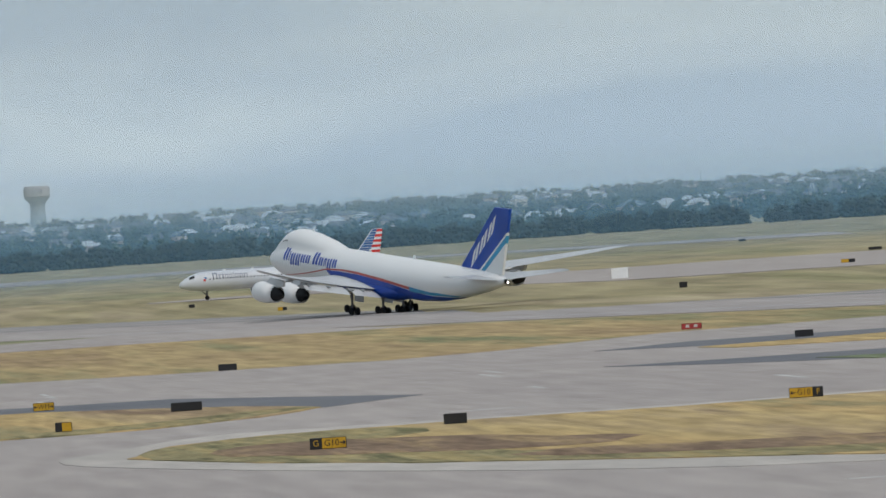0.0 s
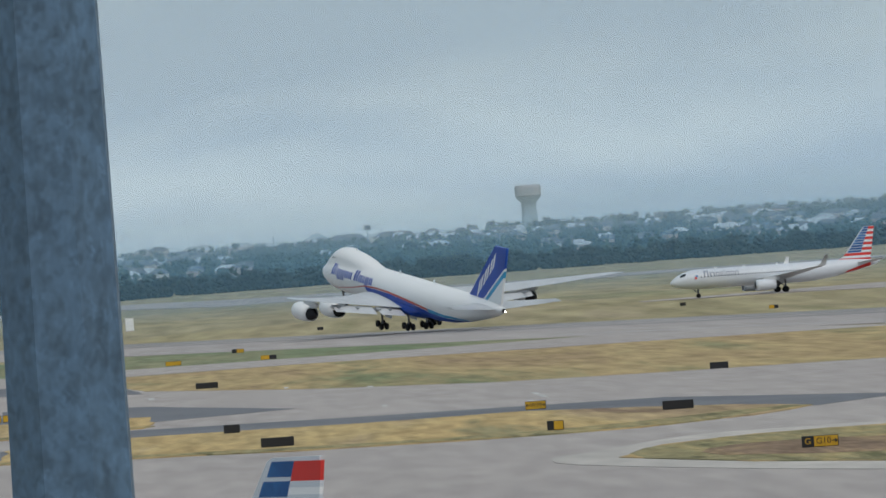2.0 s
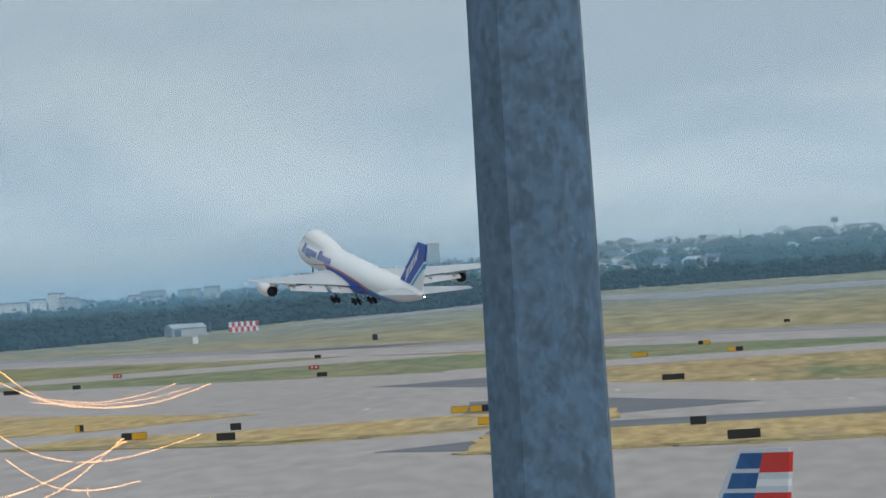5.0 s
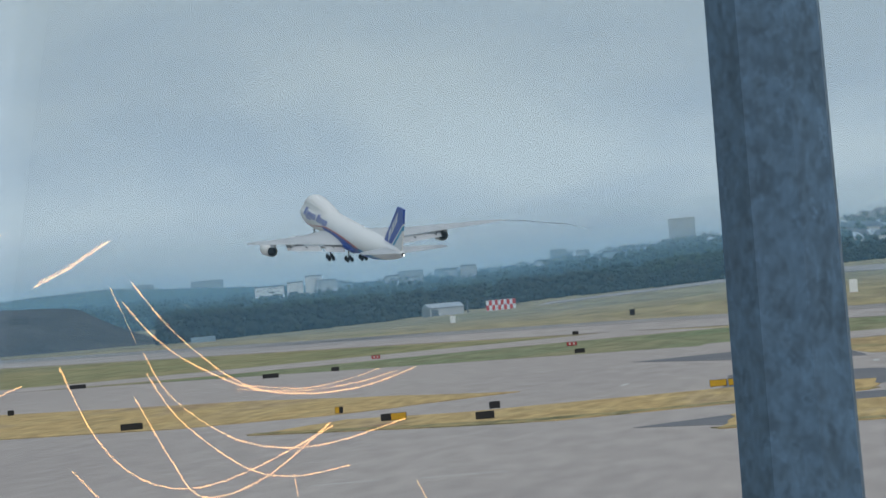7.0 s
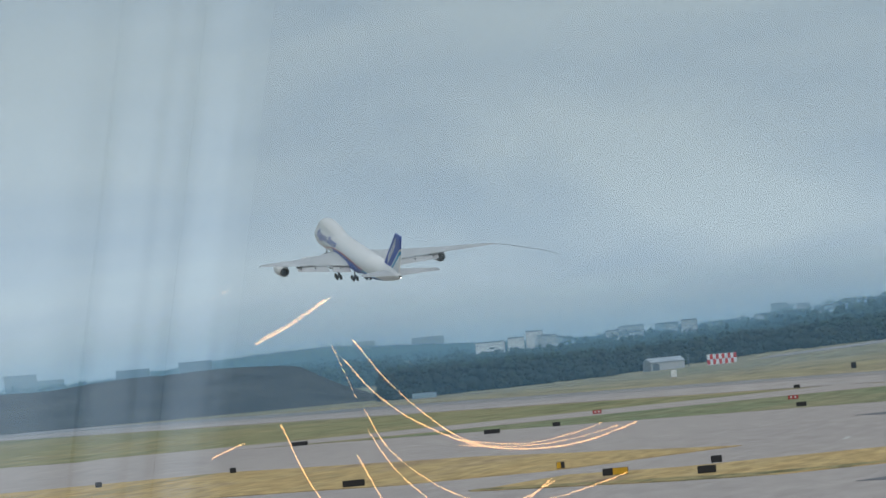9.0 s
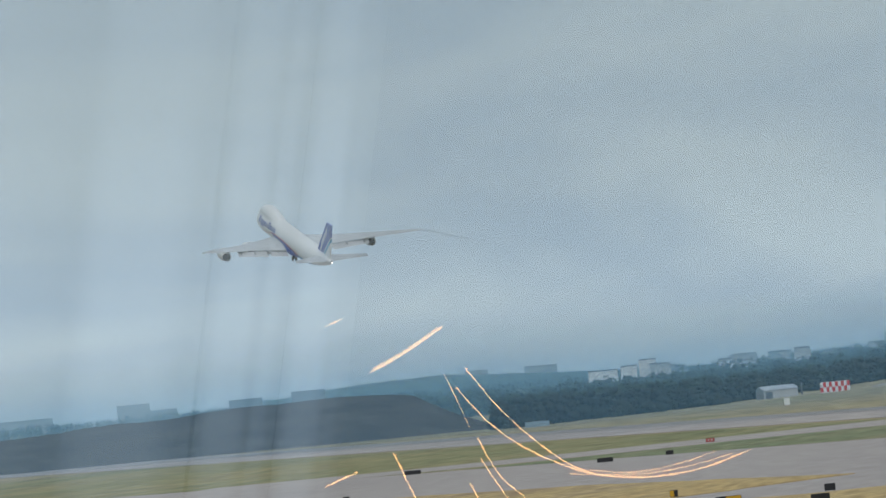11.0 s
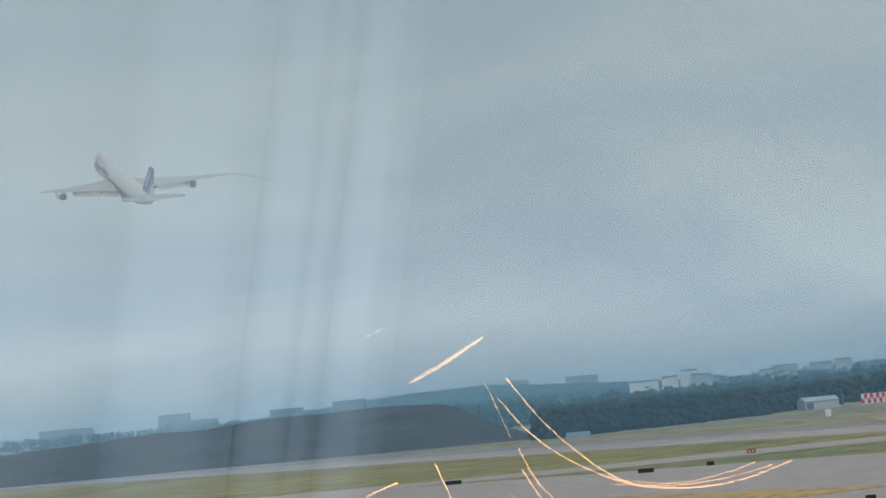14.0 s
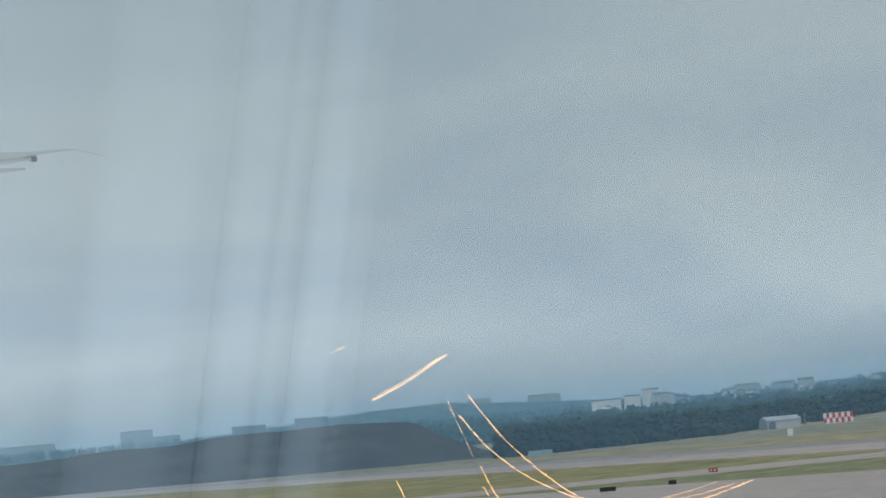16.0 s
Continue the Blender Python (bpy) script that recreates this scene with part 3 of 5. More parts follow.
def skin(stations, y):
    rows = stations[::-1]
    ys = [s[0] for s in rows]
    return [float(np.interp(y, ys, [s[i] for s in rows])) for i in range(1, 5)]


def surface(stations, y, a, lift=0.0):
    zc, r, lz, lr = skin(stations, y)
    dx, dz, d = math.cos(a), math.sin(a), r
    if lr > 0:
        b = lz * dz
        disc = b * b - lz * lz + lr * lr
        if disc > 0:
            d = max(d, b + math.sqrt(disc))
    d += lift
    return (dx * d, y, zc + dz * d)


def band(stations, ys, low, high, lift, side):
    """A painted field on the hull between two angles that change along it."""
    rings = []
    for y in ys:
        a0, a1 = low(y), high(y)
        row = []
        for k in range(9):
            a = radians(a0 + (a1 - a0) * k / 8)
            x, yy, z = surface(stations, y, a, lift)
            row.append((side * x, yy, z))
        rings.append(row)
    return loft(rings, close=False)


def wing_mesh(sections, n=14):
    """Aerofoil sections (x, y of the leading edge, z, chord, thickness, twist)."""
    rings = []
    for x, y, z, c, t, tw in sections:
        row = []
        for k in range(n):
            s = 2 * math.pi * k / n
            u = (1 - math.cos(s)) / 2
            th = t * c * 2.6 * (math.sqrt(max(u, 0)) * (1 - u)) * (1 if s < math.pi else -0.6)
            row.append((x, y - u * c, z + th - math.sin(radians(tw)) * u * c))
        rings.append(row)
    return loft(rings)


def lathe(profile, sides=24):
    """Turned about the y axis: (y, radius) pairs."""
    return loft([[(math.cos(2 * math.pi * k / sides) * r, y, math.sin(2 * math.pi * k / sides) * r) for k in range(sides)] for y, r in profile], caps=True)


def engine(root, x, y, z, length, radius, chevrons, tone):
    e = put("engine", mesh_of("engine", *lathe([(y + length, radius * 0.80), (y + length + 0.05, radius * 0.92), (y + length * 0.85, radius * 1.04), (y + length * 0.45, radius * 1.02), (y, radius * 0.84), (y, radius * 0.80), (y + 0.35, radius * 0.74)]), M[tone], True), root)
    e.matrix_basis = pose(x, 0, z)
    v, f = lathe([(y + 0.55, radius * 0.78), (y - 0.05, radius * 0.62), (y - radius * 0.75, radius * 0.44), (y - radius * 0.8, radius * 0.2), (y - radius * 1.25, 0.03)])
    put("exhaust", mesh_of("exhaust", v, f, M["dark"], True), e, "dark metal exhaust cone")
    v, f = lathe([(y + length - 0.25, radius * 0.79), (y + length - 0.3, radius * 0.2), (y + length + 0.1, 0.02)])
    put("fan", mesh_of("fan", v, f, M["dark"], True), e)
    if chevrons:
        vs, fs = [], []
        for k in range(16):
            a0, a1 = 2 * math.pi * k / 16, 2 * math.pi * (k + 1) / 16
            am, b = (a0 + a1) / 2, len(vs)
            for a, yy, rr in ((a0, y + 0.25, 0.855), (a1, y + 0.25, 0.855), (am, y - 0.35, 0.80), (a0, y + 0.25, 0.82), (a1, y + 0.25, 0.82), (am, y - 0.33, 0.78)):
                vs.append((math.cos(a) * radius * rr, yy, math.sin(a) * radius * rr))
            fs += [(b, b + 1, b + 2), (b + 3, b + 5, b + 4), (b, b + 2, b + 5, b + 3), (b + 1, b + 4, b + 5, b + 2)]
        put("chevron_ring", mesh_of("chevron_ring", vs, fs, M[tone]), e)
    return e


def wheel_into(bm, x, y, z, r, w):
    rod(bm, (x - w / 2, y, z), (x + w / 2, y, z), r, sides=18)


def bogie(root, x, y, top, r, axles, tilt, track=1.1):
    """A landing gear: the leg, its brace, the beam and the wheels. Its pivot is at the top."""
    leg = new("landing_gear")
    leg.parent = root
    leg.matrix_basis = pose(x, y, top)
    bm = bmesh.new()
    rod(bm, (0, 0, 0.3), (0, 0, -top + r), 0.24, 0.17, 10)
    rod(bm, (0.0, 1.6, 0.1), (0, 0.1, -top * 0.55), 0.11, sides=8)
    part("strut", bm, M["strut"], leg)
    bm = bmesh.new()
    m = pose(0, 0, -top + r, tilt)
    a, b = m @ Vector((0, axles[0], 0)), m @ Vector((0, axles[-1], 0))
    rod(bm, a, b + Vector((0, 0.02, 0)), 0.14, sides=8)
    part("beam", bm, M["strut"], leg)
    for ay in axles:
        for sx in (-track / 2, track / 2):
            bm = bmesh.new()
            c = m @ Vector((sx, ay, 0))
            wheel_into(bm, c.x, c.y, c.z, r, 0.46 * r / 0.62)
            bmesh.ops.bevel(bm, geom=[e for e in bm.edges if len(e.link_faces) == 2 and e.calc_face_angle(0) > 1], offset=0.07, segments=1, affect="EDGES")
            part("wheel", bm, M["tyre"], leg)
    return leg


def flat_panel(pts, thick, axis="x"):
    """A plate from an outline in y and z, thick in x."""
    n = len(pts)
    vs = [(-thick / 2, y, z) for y, z in pts] + [(thick / 2, y, z) for y, z in pts]
    fs = [tuple(range(n))[::-1], tuple(range(n, 2 * n))] + [(i, (i + 1) % n, n + (i + 1) % n, n + i) for i in range(n)]
    return vs, fs


# stations: y, centre height, main radius, upper lobe offset, upper lobe radius
JUMBO = [(37.7, 6.0, 0.05, 0, 0), (37.4, 6.0, 0.6, 0, 0), (36.6, 6.0, 1.15, 0.25, 0.95), (35.2, 6.0, 1.75, 0.6, 1.3), (33.8, 6.05, 2.2, 1.2, 1.62), (32.4, 6.1, 2.6, 1.85, 1.9), (30.8, 6.15, 2.9, 2.5, 2.15), (29.0, 6.2, 3.12, 2.95, 2.3), (26.5, 6.25, 3.25, 3.1, 2.35),
         (22.0, 6.25, 3.25, 2.7, 2.3), (18.0, 6.25, 3.25, 2.1, 2.25), (14.5, 6.25, 3.25, 1.4, 2.1), (11.0, 6.25, 3.25, 0.8, 2.0), (0, 6.25, 3.25, 0, 0), (-12, 6.25, 3.25, 0, 0), (-18, 6.5, 3.05, 0, 0), (-24, 7.0, 2.55, 0, 0),
         (-30, 7.6, 1.85, 0, 0), (-34, 8.0, 1.2, 0, 0), (-36.2, 8.2, 0.62, 0, 0), (-36.6, 8.2, 0.45, 0, 0)]


def jumbo():
    root = new("cargo_jet")
    tagged(root, "white four-engined cargo jet with blue and red livery taking off", "aircraft")
    ys = [37.7, 37.6, 37.4, 37, 36.4, 35.6, 34.8, 34] + [33 - 0.75 * i for i in range(92)] + [-36.2, -36.6]
    rings = [ring_at(y, *skin(JUMBO, y)) for y in ys]
    v, f = loft(rings)
    put("fuselage", mesh_of("fuselage", v, f, M["white"], True), root, "white painted hull")
    # painted sweep along the hull, on both sides
    for side in (-1, 1):
        rows = [14 - 0.6 * i for i in range(66)]
        top = lambda y: lin(y, [-26, -20, -12, -4, 4, 10, 14], [-80, -50, -25, -10, -2.5, -2, -4])
        low = lambda y: lin(y, [-26, -20, 8, 14], [-90, -90, -70, -7])
        v, f = band(JUMBO, rows, low, top, 0.03, side)
        put("blue_sweep", mesh_of("blue_sweep", v, f, M["royal"], True), root, "deep blue painted belly sweep")
        rows = [29 - 0.6 * i for i in range(72)]
        red0 = lambda y: lin(y, [-14.5, -8, -2, 4, 9, 14, 20, 29], [-26, -16, -8, -1.5, 0.5, -3, -22, -46])
        red1 = lambda y: red0(y) + lin(y, [-14.5, -4, 6, 14, 29], [8, 8, 6, 4, 2])
        v, f = band(JUMBO, rows, red0, red1, 0.045, side)
        put("red_line", mesh_of("red_line", v, f, M["cheat_red"], True), root, "red painted cheat line")
        rows = [-12 - 0.6 * i for i in range(22)]
        v, f = band(JUMBO, rows, lambda y: lin(y, [-25, -20, -12], [-66, -45, -27]), lambda y: lin(y, [-25, -20, -12], [-58, -33, -13]), 0.05, side)
        put("light_blue_band", mesh_of("light_blue_band", v, f, M["sky_blue"], True), root, "light blue painted band")
        # the airline's name as plain bars
        def ang(yy, z):
            zc, r, lz, lr = skin(JUMBO, yy)
            return math.degrees(math.asin(max(-1, min(1, (z - zc) / r))))

        y = 28.6
        for w, z0, z1 in ((1.5, 6.6, 8.5), (0.3, 6.6, 8.1), (1.25, 6.0, 7.9), (1.25, 6.0, 7.9), (1.25, 6.6, 7.9), (1.25, 6.6, 7.9), (0, 0, 0), (1.6, 6.6, 8.5), (1.25, 6.6, 7.9), (0.75, 6.6, 7.9), (1.25, 6.0, 7.9), (1.25, 6.6, 7.9)):
            if w == 0:
                y -= 0.7
                continue
            for s0, s1 in (((0, 0.40), (0.60, 1)) if w > 0.5 else ((0, 1),)):
                rows = [y - w * (s0 + (s1 - s0) * i / 2) for i in range(3)]
                v, f = band(JUMBO, rows, lambda q: ang(q, z0), lambda q: ang(q, z1), 0.035, side)
                put("name_bar", mesh_of("name_bar", v, f, M["royal"]), root)
            y -= w + 0.38
    # cockpit windows, doors
    for side in (-1, 1):
        v, f = band(JUMBO, [33.7, 33.3, 32.9], lambda y: 62, lambda y: 68, 0.03, side)
        put("cockpit_window", mesh_of("cockpit_window", v, f, M["glass_dark"]), root)
        for y0, a0, a1 in ((30.4, 56, 58.5), (29.7, 56, 58.5), (29.0, 56, 58.5)):
            v, f = band(JUMBO, [y0, y0 - 0.35], lambda y, a0=a0: a0, lambda y, a1=a1: a1, 0.03, side)
            put("cabin_window", mesh_of("cabin_window", v, f, M["glass_dark"]), root)
    for k, (y, z) in enumerate(((24.5, 11.3), (6, 9.5), (-8, 9.5))):
        v, f = flat_panel([(y, z - 0.2), (y - 0.8, z - 0.2), (y - 0.9, z + 0.55), (y - 0.45, z + 0.6)], 0.08)
        put("antenna", mesh_of("antenna", v, f, M["white"]), root)
    # wings
    for side in (-1, 1):
        sec = [(2.0, 15.5, 4.6, 17.0, 0.055, 2), (9.5, 8.6, 5.35, 11.5, 0.05, 1), (16, 2.6, 6.35, 8.3, 0.048, 0), (24, -5.0, 7.9, 6.0, 0.045, -1), (30.5, -11.6, 9.35, 4.0, 0.042, -2), (33.4, -15.6, 10.15, 2.1, 0.04, -2), (34.6, -18.3, 10.5, 0.5, 0.04, -2)]
        v, f = wing_mesh([(side * a, *rest) for a, *rest in sec])
        put("wing", mesh_of("wing", v, f, M["wing_grey"], True), root, "pale grey swept wing")
        # lowered flaps along the trailing edge
        for (xa, ya, za, ca), (xb, yb, zb, cb) in (((3.4, -0.5, 3.9, 3.3), (9.2, -2.4, 4.8, 3.0)), ((10.2, -2.8, 4.95, 2.8), (20.5, -7.2, 6.7, 1.9))):
            bmf = []
            for x, y, z, c in ((xa, ya, za, ca), (xb, yb, zb, cb)):
                bmf.append([(side * x, y, z + 0.15), (side * x, y - c * 0.5, z - 0.30), (side * x, y - c, z - 0.95), (side * x, y - c * 0.5, z - 0.42), (side * x, y + 0.05, z - 0.1)])
            v, f = loft(bmf)
            put("flap", mesh_of("flap", v, f, M["wing_grey"]), root)
        for x, y, z in ((6.3, -1.2, 4.0), (8.9, -2.0, 4.3), (14.5, -4.2, 5.3), (19.3, -6.5, 6.2)):
            fair = mesh_of("flap_fairing", *lathe([(2.4, 0.05), (1.2, 0.32), (-0.8, 0.36), (-2.6, 0.05)], 10), M["wing_grey"], True)
            put("flap_fairing", fair, root, "", pose(side * x, y, z, -8))
        for x, y, z in ((11.9, 7.2, 3.05), (22.8, -3.6, 4.75)):
            e = engine(root, side * x, y, z, 5.6, 1.62, True, "white")
            bm = bmesh.new()
            vs, fs = flat_panel([(y + 3.8, 1.3), (y + 0.5, 0.9), (y - 2.2, 1.4), (y - 2.5, 2.2), (y + 1.5, 2.6)], 0.45)
            put("pylon", mesh_of("pylon", vs, fs, M["wing_grey"]), e)
            bm.free()
        sec = [(0.8, -27.0, 8.3, 8.4, 0.05, 0), (6, -31.3, 8.9, 5.6, 0.045, 0), (11.0, -35.5, 9.5, 2.9, 0.04, 0)]
        v, f = wing_mesh([(side * a, *rest) for a, *rest in sec])
        put("stabilizer", mesh_of("stabilizer", v, f, M["wing_grey"], True), root, "pale grey tailplane")
    # the thin vortex of vapour behind a wing tip
    rings = []
    for k in range(25):
        d = 56 * k / 24
        x, z = 0.3 * math.sin(d * 0.2), 0.17 * d - 1.2 * (d / 56) ** 3
        r = 0.02 + 0.07 * math.sin(math.pi * min(1, 0.2 + d / 72)) ** 0.7
        rings.append([(x + math.cos(a) * r, -d, z + math.sin(a) * r) for a in (0, 1.05, 2.09, 3.14, 4.19, 5.24)])
    trail = put("vapour_trail", mesh_of("vapour_trail", *loft(rings), M["vapour"], True), root, "thin grey wing tip vapour trail")
    # belly fairing
    put("belly_fairing", mesh_of("belly_fairing", *loft([[(math.cos(2 * math.pi * k / 20) * a, y, 4.1 + math.sin(2 * math.pi * k / 20) * b) for k in range(20)] for y, a, b in ((15, 1.5, 0.6), (11, 3.2, 1.5), (2, 3.4, 1.75), (-5, 3.2, 1.6), (-11, 1.2, 0.5))]), M["royal"], True), root, "blue painted belly fairing")
    # fin: white base, blue front and top, light blue diagonal
    fin = new("fin")
    fin.parent = root
    out = [(-23.0, 9.0), (-33.7, 19.7), (-38.0, 19.75), (-35.8, 9.2)]
    v, f = flat_panel(out, 0.42)
    put("rudder", mesh_of("rudder", v, f, M["white"]), fin, "white painted rudder")
    v, f = flat_panel([(-22.9, 9.0), (-33.65, 19.75), (-38.05, 19.8), (-37.25, 15.8), (-28.7, 9.05)], 0.47)
    put("blue_field", mesh_of("blue_field", v, f, M["royal"]), fin, "deep blue painted fin")
    v, f = flat_panel([(-37.2, 15.5), (-29.0, 9.0), (-30.2, 9.0), (-36.95, 14.3)], 0.49)
    put("diagonal_stripe", mesh_of("diagonal_stripe", v, f, M["sky_blue"]), fin, "light blue diagonal stripe")
    v, f = flat_panel([(-37.3, 16.0), (-28.45, 9.0), (-29.0, 9.0), (-37.2, 15.5)], 0.495)
    put("white_edge", mesh_of("white_edge", v, f, M["white"]), fin)

    def glyph(c, s, strokes):
        d, u = Vector((-0.72, 0.69)), Vector((-0.32, 0.95))
        for quad in strokes:
            pts = [(c[0] + d.x * a * s + u.x * b * s, c[1] + d.y * a * s + u.y * b * s) for a, b in quad]
            vs, fs = flat_panel(pts, 0.52)
            put("mark", mesh_of("mark", vs, fs, M["white"]), fin)
    slant = [[(0, 0), (0.36, 0), (0.36, 1), (0, 1)], [(0.5, 0), (0.86, 0), (0.86, 1), (0.5, 1)]]
    for i in range(3):
        glyph((-26.4 - 2.45 * i, 9.45 + 2.25 * i), 3.0, slant)
    # tail cone light
    bm = bmesh.new()
    rod(bm, (0, -36.4, 8.2), (0, -37.1, 8.2), 0.4, 0.3, 12)
    part("tail_pipe", bm, M["dark"], root)
    bm = bmesh.new()
    rod(bm, (0, -37.05, 8.1), (0, -37.2, 8.1), 0.16, sides=10)
    part("tail_light", bm, M["lamp_white"], root, "glowing white tail light")
    gears = [bogie(root, -5.5, 2.0, 4.6, 0.64, (-0.75, 0.75), 14), bogie(root, 5.5, 2.0, 4.6, 0.64, (-0.75, 0.75), 14),
             bogie(root, -1.9, -1.8, 4.3, 0.64, (-0.75, 0.75), 6), bogie(root, 1.9, -1.8, 4.3, 0.64, (-0.75, 0.75), 6), bogie(root, 0, 29.7, 4.4, 0.6, (0.0, 0.02), 0, 0.9)]
    for x, y in ((-4.2, 2), (4.2, 2), (-0.9, -1.8), (0.9, -1.8)):
        bm = bmesh.new()
        box(bm, x - 0.05, y - 1.4, 1.9, x + 0.05, y + 1.4, 3.4)
        part("gear_door", bm, M["wing_grey"], root)
    return root, gears, trail


# narrow-body: y from the main gear, nose ahead
NARROW = [(23.4, 3.25, 0.05, 0, 0), (23.1, 3.25, 0.55, 0, 0), (22.2, 3.4, 1.05, 0, 0), (20.8, 3.6, 1.6, 0, 0), (19.2, 3.75, 1.9, 0, 0), (17.5, 3.8, 2.0, 0, 0), (-6, 3.8, 2.0, 0, 0), (-11, 4.1, 1.75, 0, 0), (-16, 4.55, 1.2, 0, 0), (-20.2, 4.95, 0.5, 0, 0), (-21.2, 5.05, 0.2, 0, 0)]


def narrow_body(name, label, mat_hull):
    root = new(name)
    tagged(root, label, "aircraft")
    ys = [23.4, 23.3, 23.1, 22.7, 22.2, 21.6, 20.8, 20] + [19.2 - 0.9 * i for i in range(45)] + [-21.2]
    v, f = loft([ring_at(y, *skin(NARROW, y), 28) for y in ys])
    put("fuselage", mesh_of("fuselage", v, f, M[mat_hull], True), root, "silver painted hull")
    for side in (-1, 1):
        y = 16.6
        for w, tall in ((1.0, 1.2), (1.15, 0.85), (0.75, 0.85), (0.55, 0.85), (0.3, 1.1), (0.7, 0.85), (0.75, 0.85), (0.75, 0.85)):
            z0 = 4.2
            a0, a1 = math.degrees(math.asin((z0 - 3.8) / 2.0)), math.degrees(math.asin(min(1, (z0 + tall - 3.8) / 2.0)))
            for s0, s1, b0, b1 in ((0, 0.3, 0, 1), (0.7, 1, 0, 1), (0, 1, 0.75, 1)):
                rows = [y - w * s0, y - w * s1]
                v, f = band(NARROW, rows, lambda q: a0 + (a1 - a0) * b0, lambda q: a0 + (a1 - a0) * b1, 0.03, side)
                put("name_block", mesh_of("name_block", v, f, M["letter_grey"]), root)
            y -= w + 0.2
        for mk, (d0, d1) in (("red", (0, 0.5)), ("navy", (0.5, 1.0))):
            v, f = band(NARROW, [18.6 - 0.5 * d0, 18.1 - 0.5 * d0], lambda q: 2 + 24 * d0, lambda q: 2 + 24 * d1, 0.03, side)
            put("emblem", mesh_of("emblem", v, f, M[mk]), root)
        v, f = band(NARROW, [21.4, 20.9, 20.3], lambda q: 34, lambda q: 58, 0.03, side)
        put("cockpit_window", mesh_of("cockpit_window", v, f, M["glass_dark"]), root)
        win = mesh_of("cabin_window", *band(NARROW, [0.12, -0.12], lambda q: 8, lambda q: 17, 0.03, side), M["glass_dark"])
        for k in range(44):
            put("cabin_window", win, root, "", pose(0, 17.2 - 0.72 * k, 0)) if 17.2 - 0.72 * k > -6 else None
        sec = [(1.0, 6.0, 2.9, 7.0, 0.055, 2), (6.2, 2.4, 3.5, 4.6, 0.05, 1), (16.2, -4.0, 4.9, 1.7, 0.045, -1)]
        v, f = wing_mesh([(side * a, *rest) for a, *rest in sec])
        put("wing", mesh_of("wing", v, f, M["wing_grey"], True), root, "pale grey swept wing")
        sec = [(16.2, -4.0, 4.9, 1.7, 0.04, 0), (16.8, -4.6, 5.6, 1.2, 0.04, 0), (17.2, -5.5, 7.1, 0.6, 0.04, 0)]
        v, f = wing_mesh([(side * a, *rest) for a, *rest in sec])
        put("winglet", mesh_of("winglet", v, f, M["wing_grey"], True), root)
        e = engine(root, side * 5.9, 2.6, 1.75, 4.2, 1.12, False, "silver")
        vs, fs = flat_panel([(5.6, 0.9), (3.4, 0.6), (1.6, 1.1), (1.8, 1.6), (4.6, 1.6)], 0.3)
        put("pylon", mesh_of("pylon", vs, fs, M["wing_grey"]), e)
        sec = [(0.4, -15.6, 4.9, 4.0, 0.05, 0), (6.2, -19.3, 5.6, 1.6, 0.045, 0)]
        v, f = wing_mesh([(side * a, *rest) for a, *rest in sec])
        put("stabilizer", mesh_of("stabilizer", v, f, M["wing_grey"], True), root)
        v, f = band(NARROW, [-13.6 - 0.5 * i for i in range(12)], lambda q: -60, lambda q: lin(q, [-19.5, -13], [10, -48]), 0.03, side)
        put("tail_band", mesh_of("tail_band", v, f, M["red"], True), root, "dark red painted tail band")
    # striped fin
    fin = new("fin")
    fin.parent = root
    za, zb = 5.4, 12.3
    front = lambda z: lin(z, [5.4, 6.2, 12.3], [-11.6, -13.4, -18.1])
    back = lambda z: lin(z, [5.4, 12.3], [-19.2, -20.4])
    split = lambda z: front(z) + (back(z) - front(z)) * lin(z, [5.4, 12.3], [0.62, 0.52])
    v, f = flat_panel([(front(za), za), (front(6.2), 6.2), (front(zb), zb), (front(zb) - 0.25, zb + 0.1), (back(zb) + 0.05, zb + 0.12), (back(za), za)], 0.10)
    put("core", mesh_of("core", v, f, M["silver"]), fin, "silver painted fin")
    n = 13
    for i in range(n):
        z0, z1 = zb - (zb - za) * i / n, zb - (zb - za) * (i + 1) / n
        if i < 10:
            zl = z1 + (z0 - z1) * 0.22
            v, f = flat_panel([(front(zl) - 0.28, zl), (front(z0) - 0.22, z0), (split(z0), z0), (split(zl), zl)], 0.12)
            put("blue_stripe", mesh_of("blue_stripe", v, f, M["navy"]), fin, "dark blue painted stripe")
        a, b = (split, back) if i < 10 else (front, back)
        v, f = flat_panel([(a(z1), z1), (a(z0), z0), (b(z0) - 0.02, z0), (b(z1) - 0.02, z1)], 0.13)
        if i % 2:
            for k in (0.02, 0.68):
                zm, zn = z1 + (z0 - z1) * k, z1 + (z0 - z1) * (k + 0.3)
                vs, fs = flat_panel([(a(zm), zm), (a(zn), zn), (b(zn) - 0.03, zn), (b(zm) - 0.03, zm)], 0.136)
                put("grey_stripe", mesh_of("stripe", vs, fs, M["silver"]), fin, "pale grey painted stripe")
        put("red_stripe" if i % 2 == 0 else "white_stripe", mesh_of("stripe", v, f, M["red"] if i % 2 == 0 else M["white"]), fin)
    for y, z in ((14, 5.75), (8, 5.75), (1, 5.75)):
        v, f = flat_panel([(y, z - 0.1), (y - 0.5, z - 0.1), (y - 0.55, z + 0.35), (y - 0.25, z + 0.4)], 0.06)
        put("antenna", mesh_of("antenna", v, f, M["white"]), root)
    bogie(root, -3.8, 0, 2.4, 0.6, (0.0, 0.02), 0, 0.9)
    bogie(root, 3.8, 0, 2.4, 0.6, (0.0, 0.02), 0, 0.9)
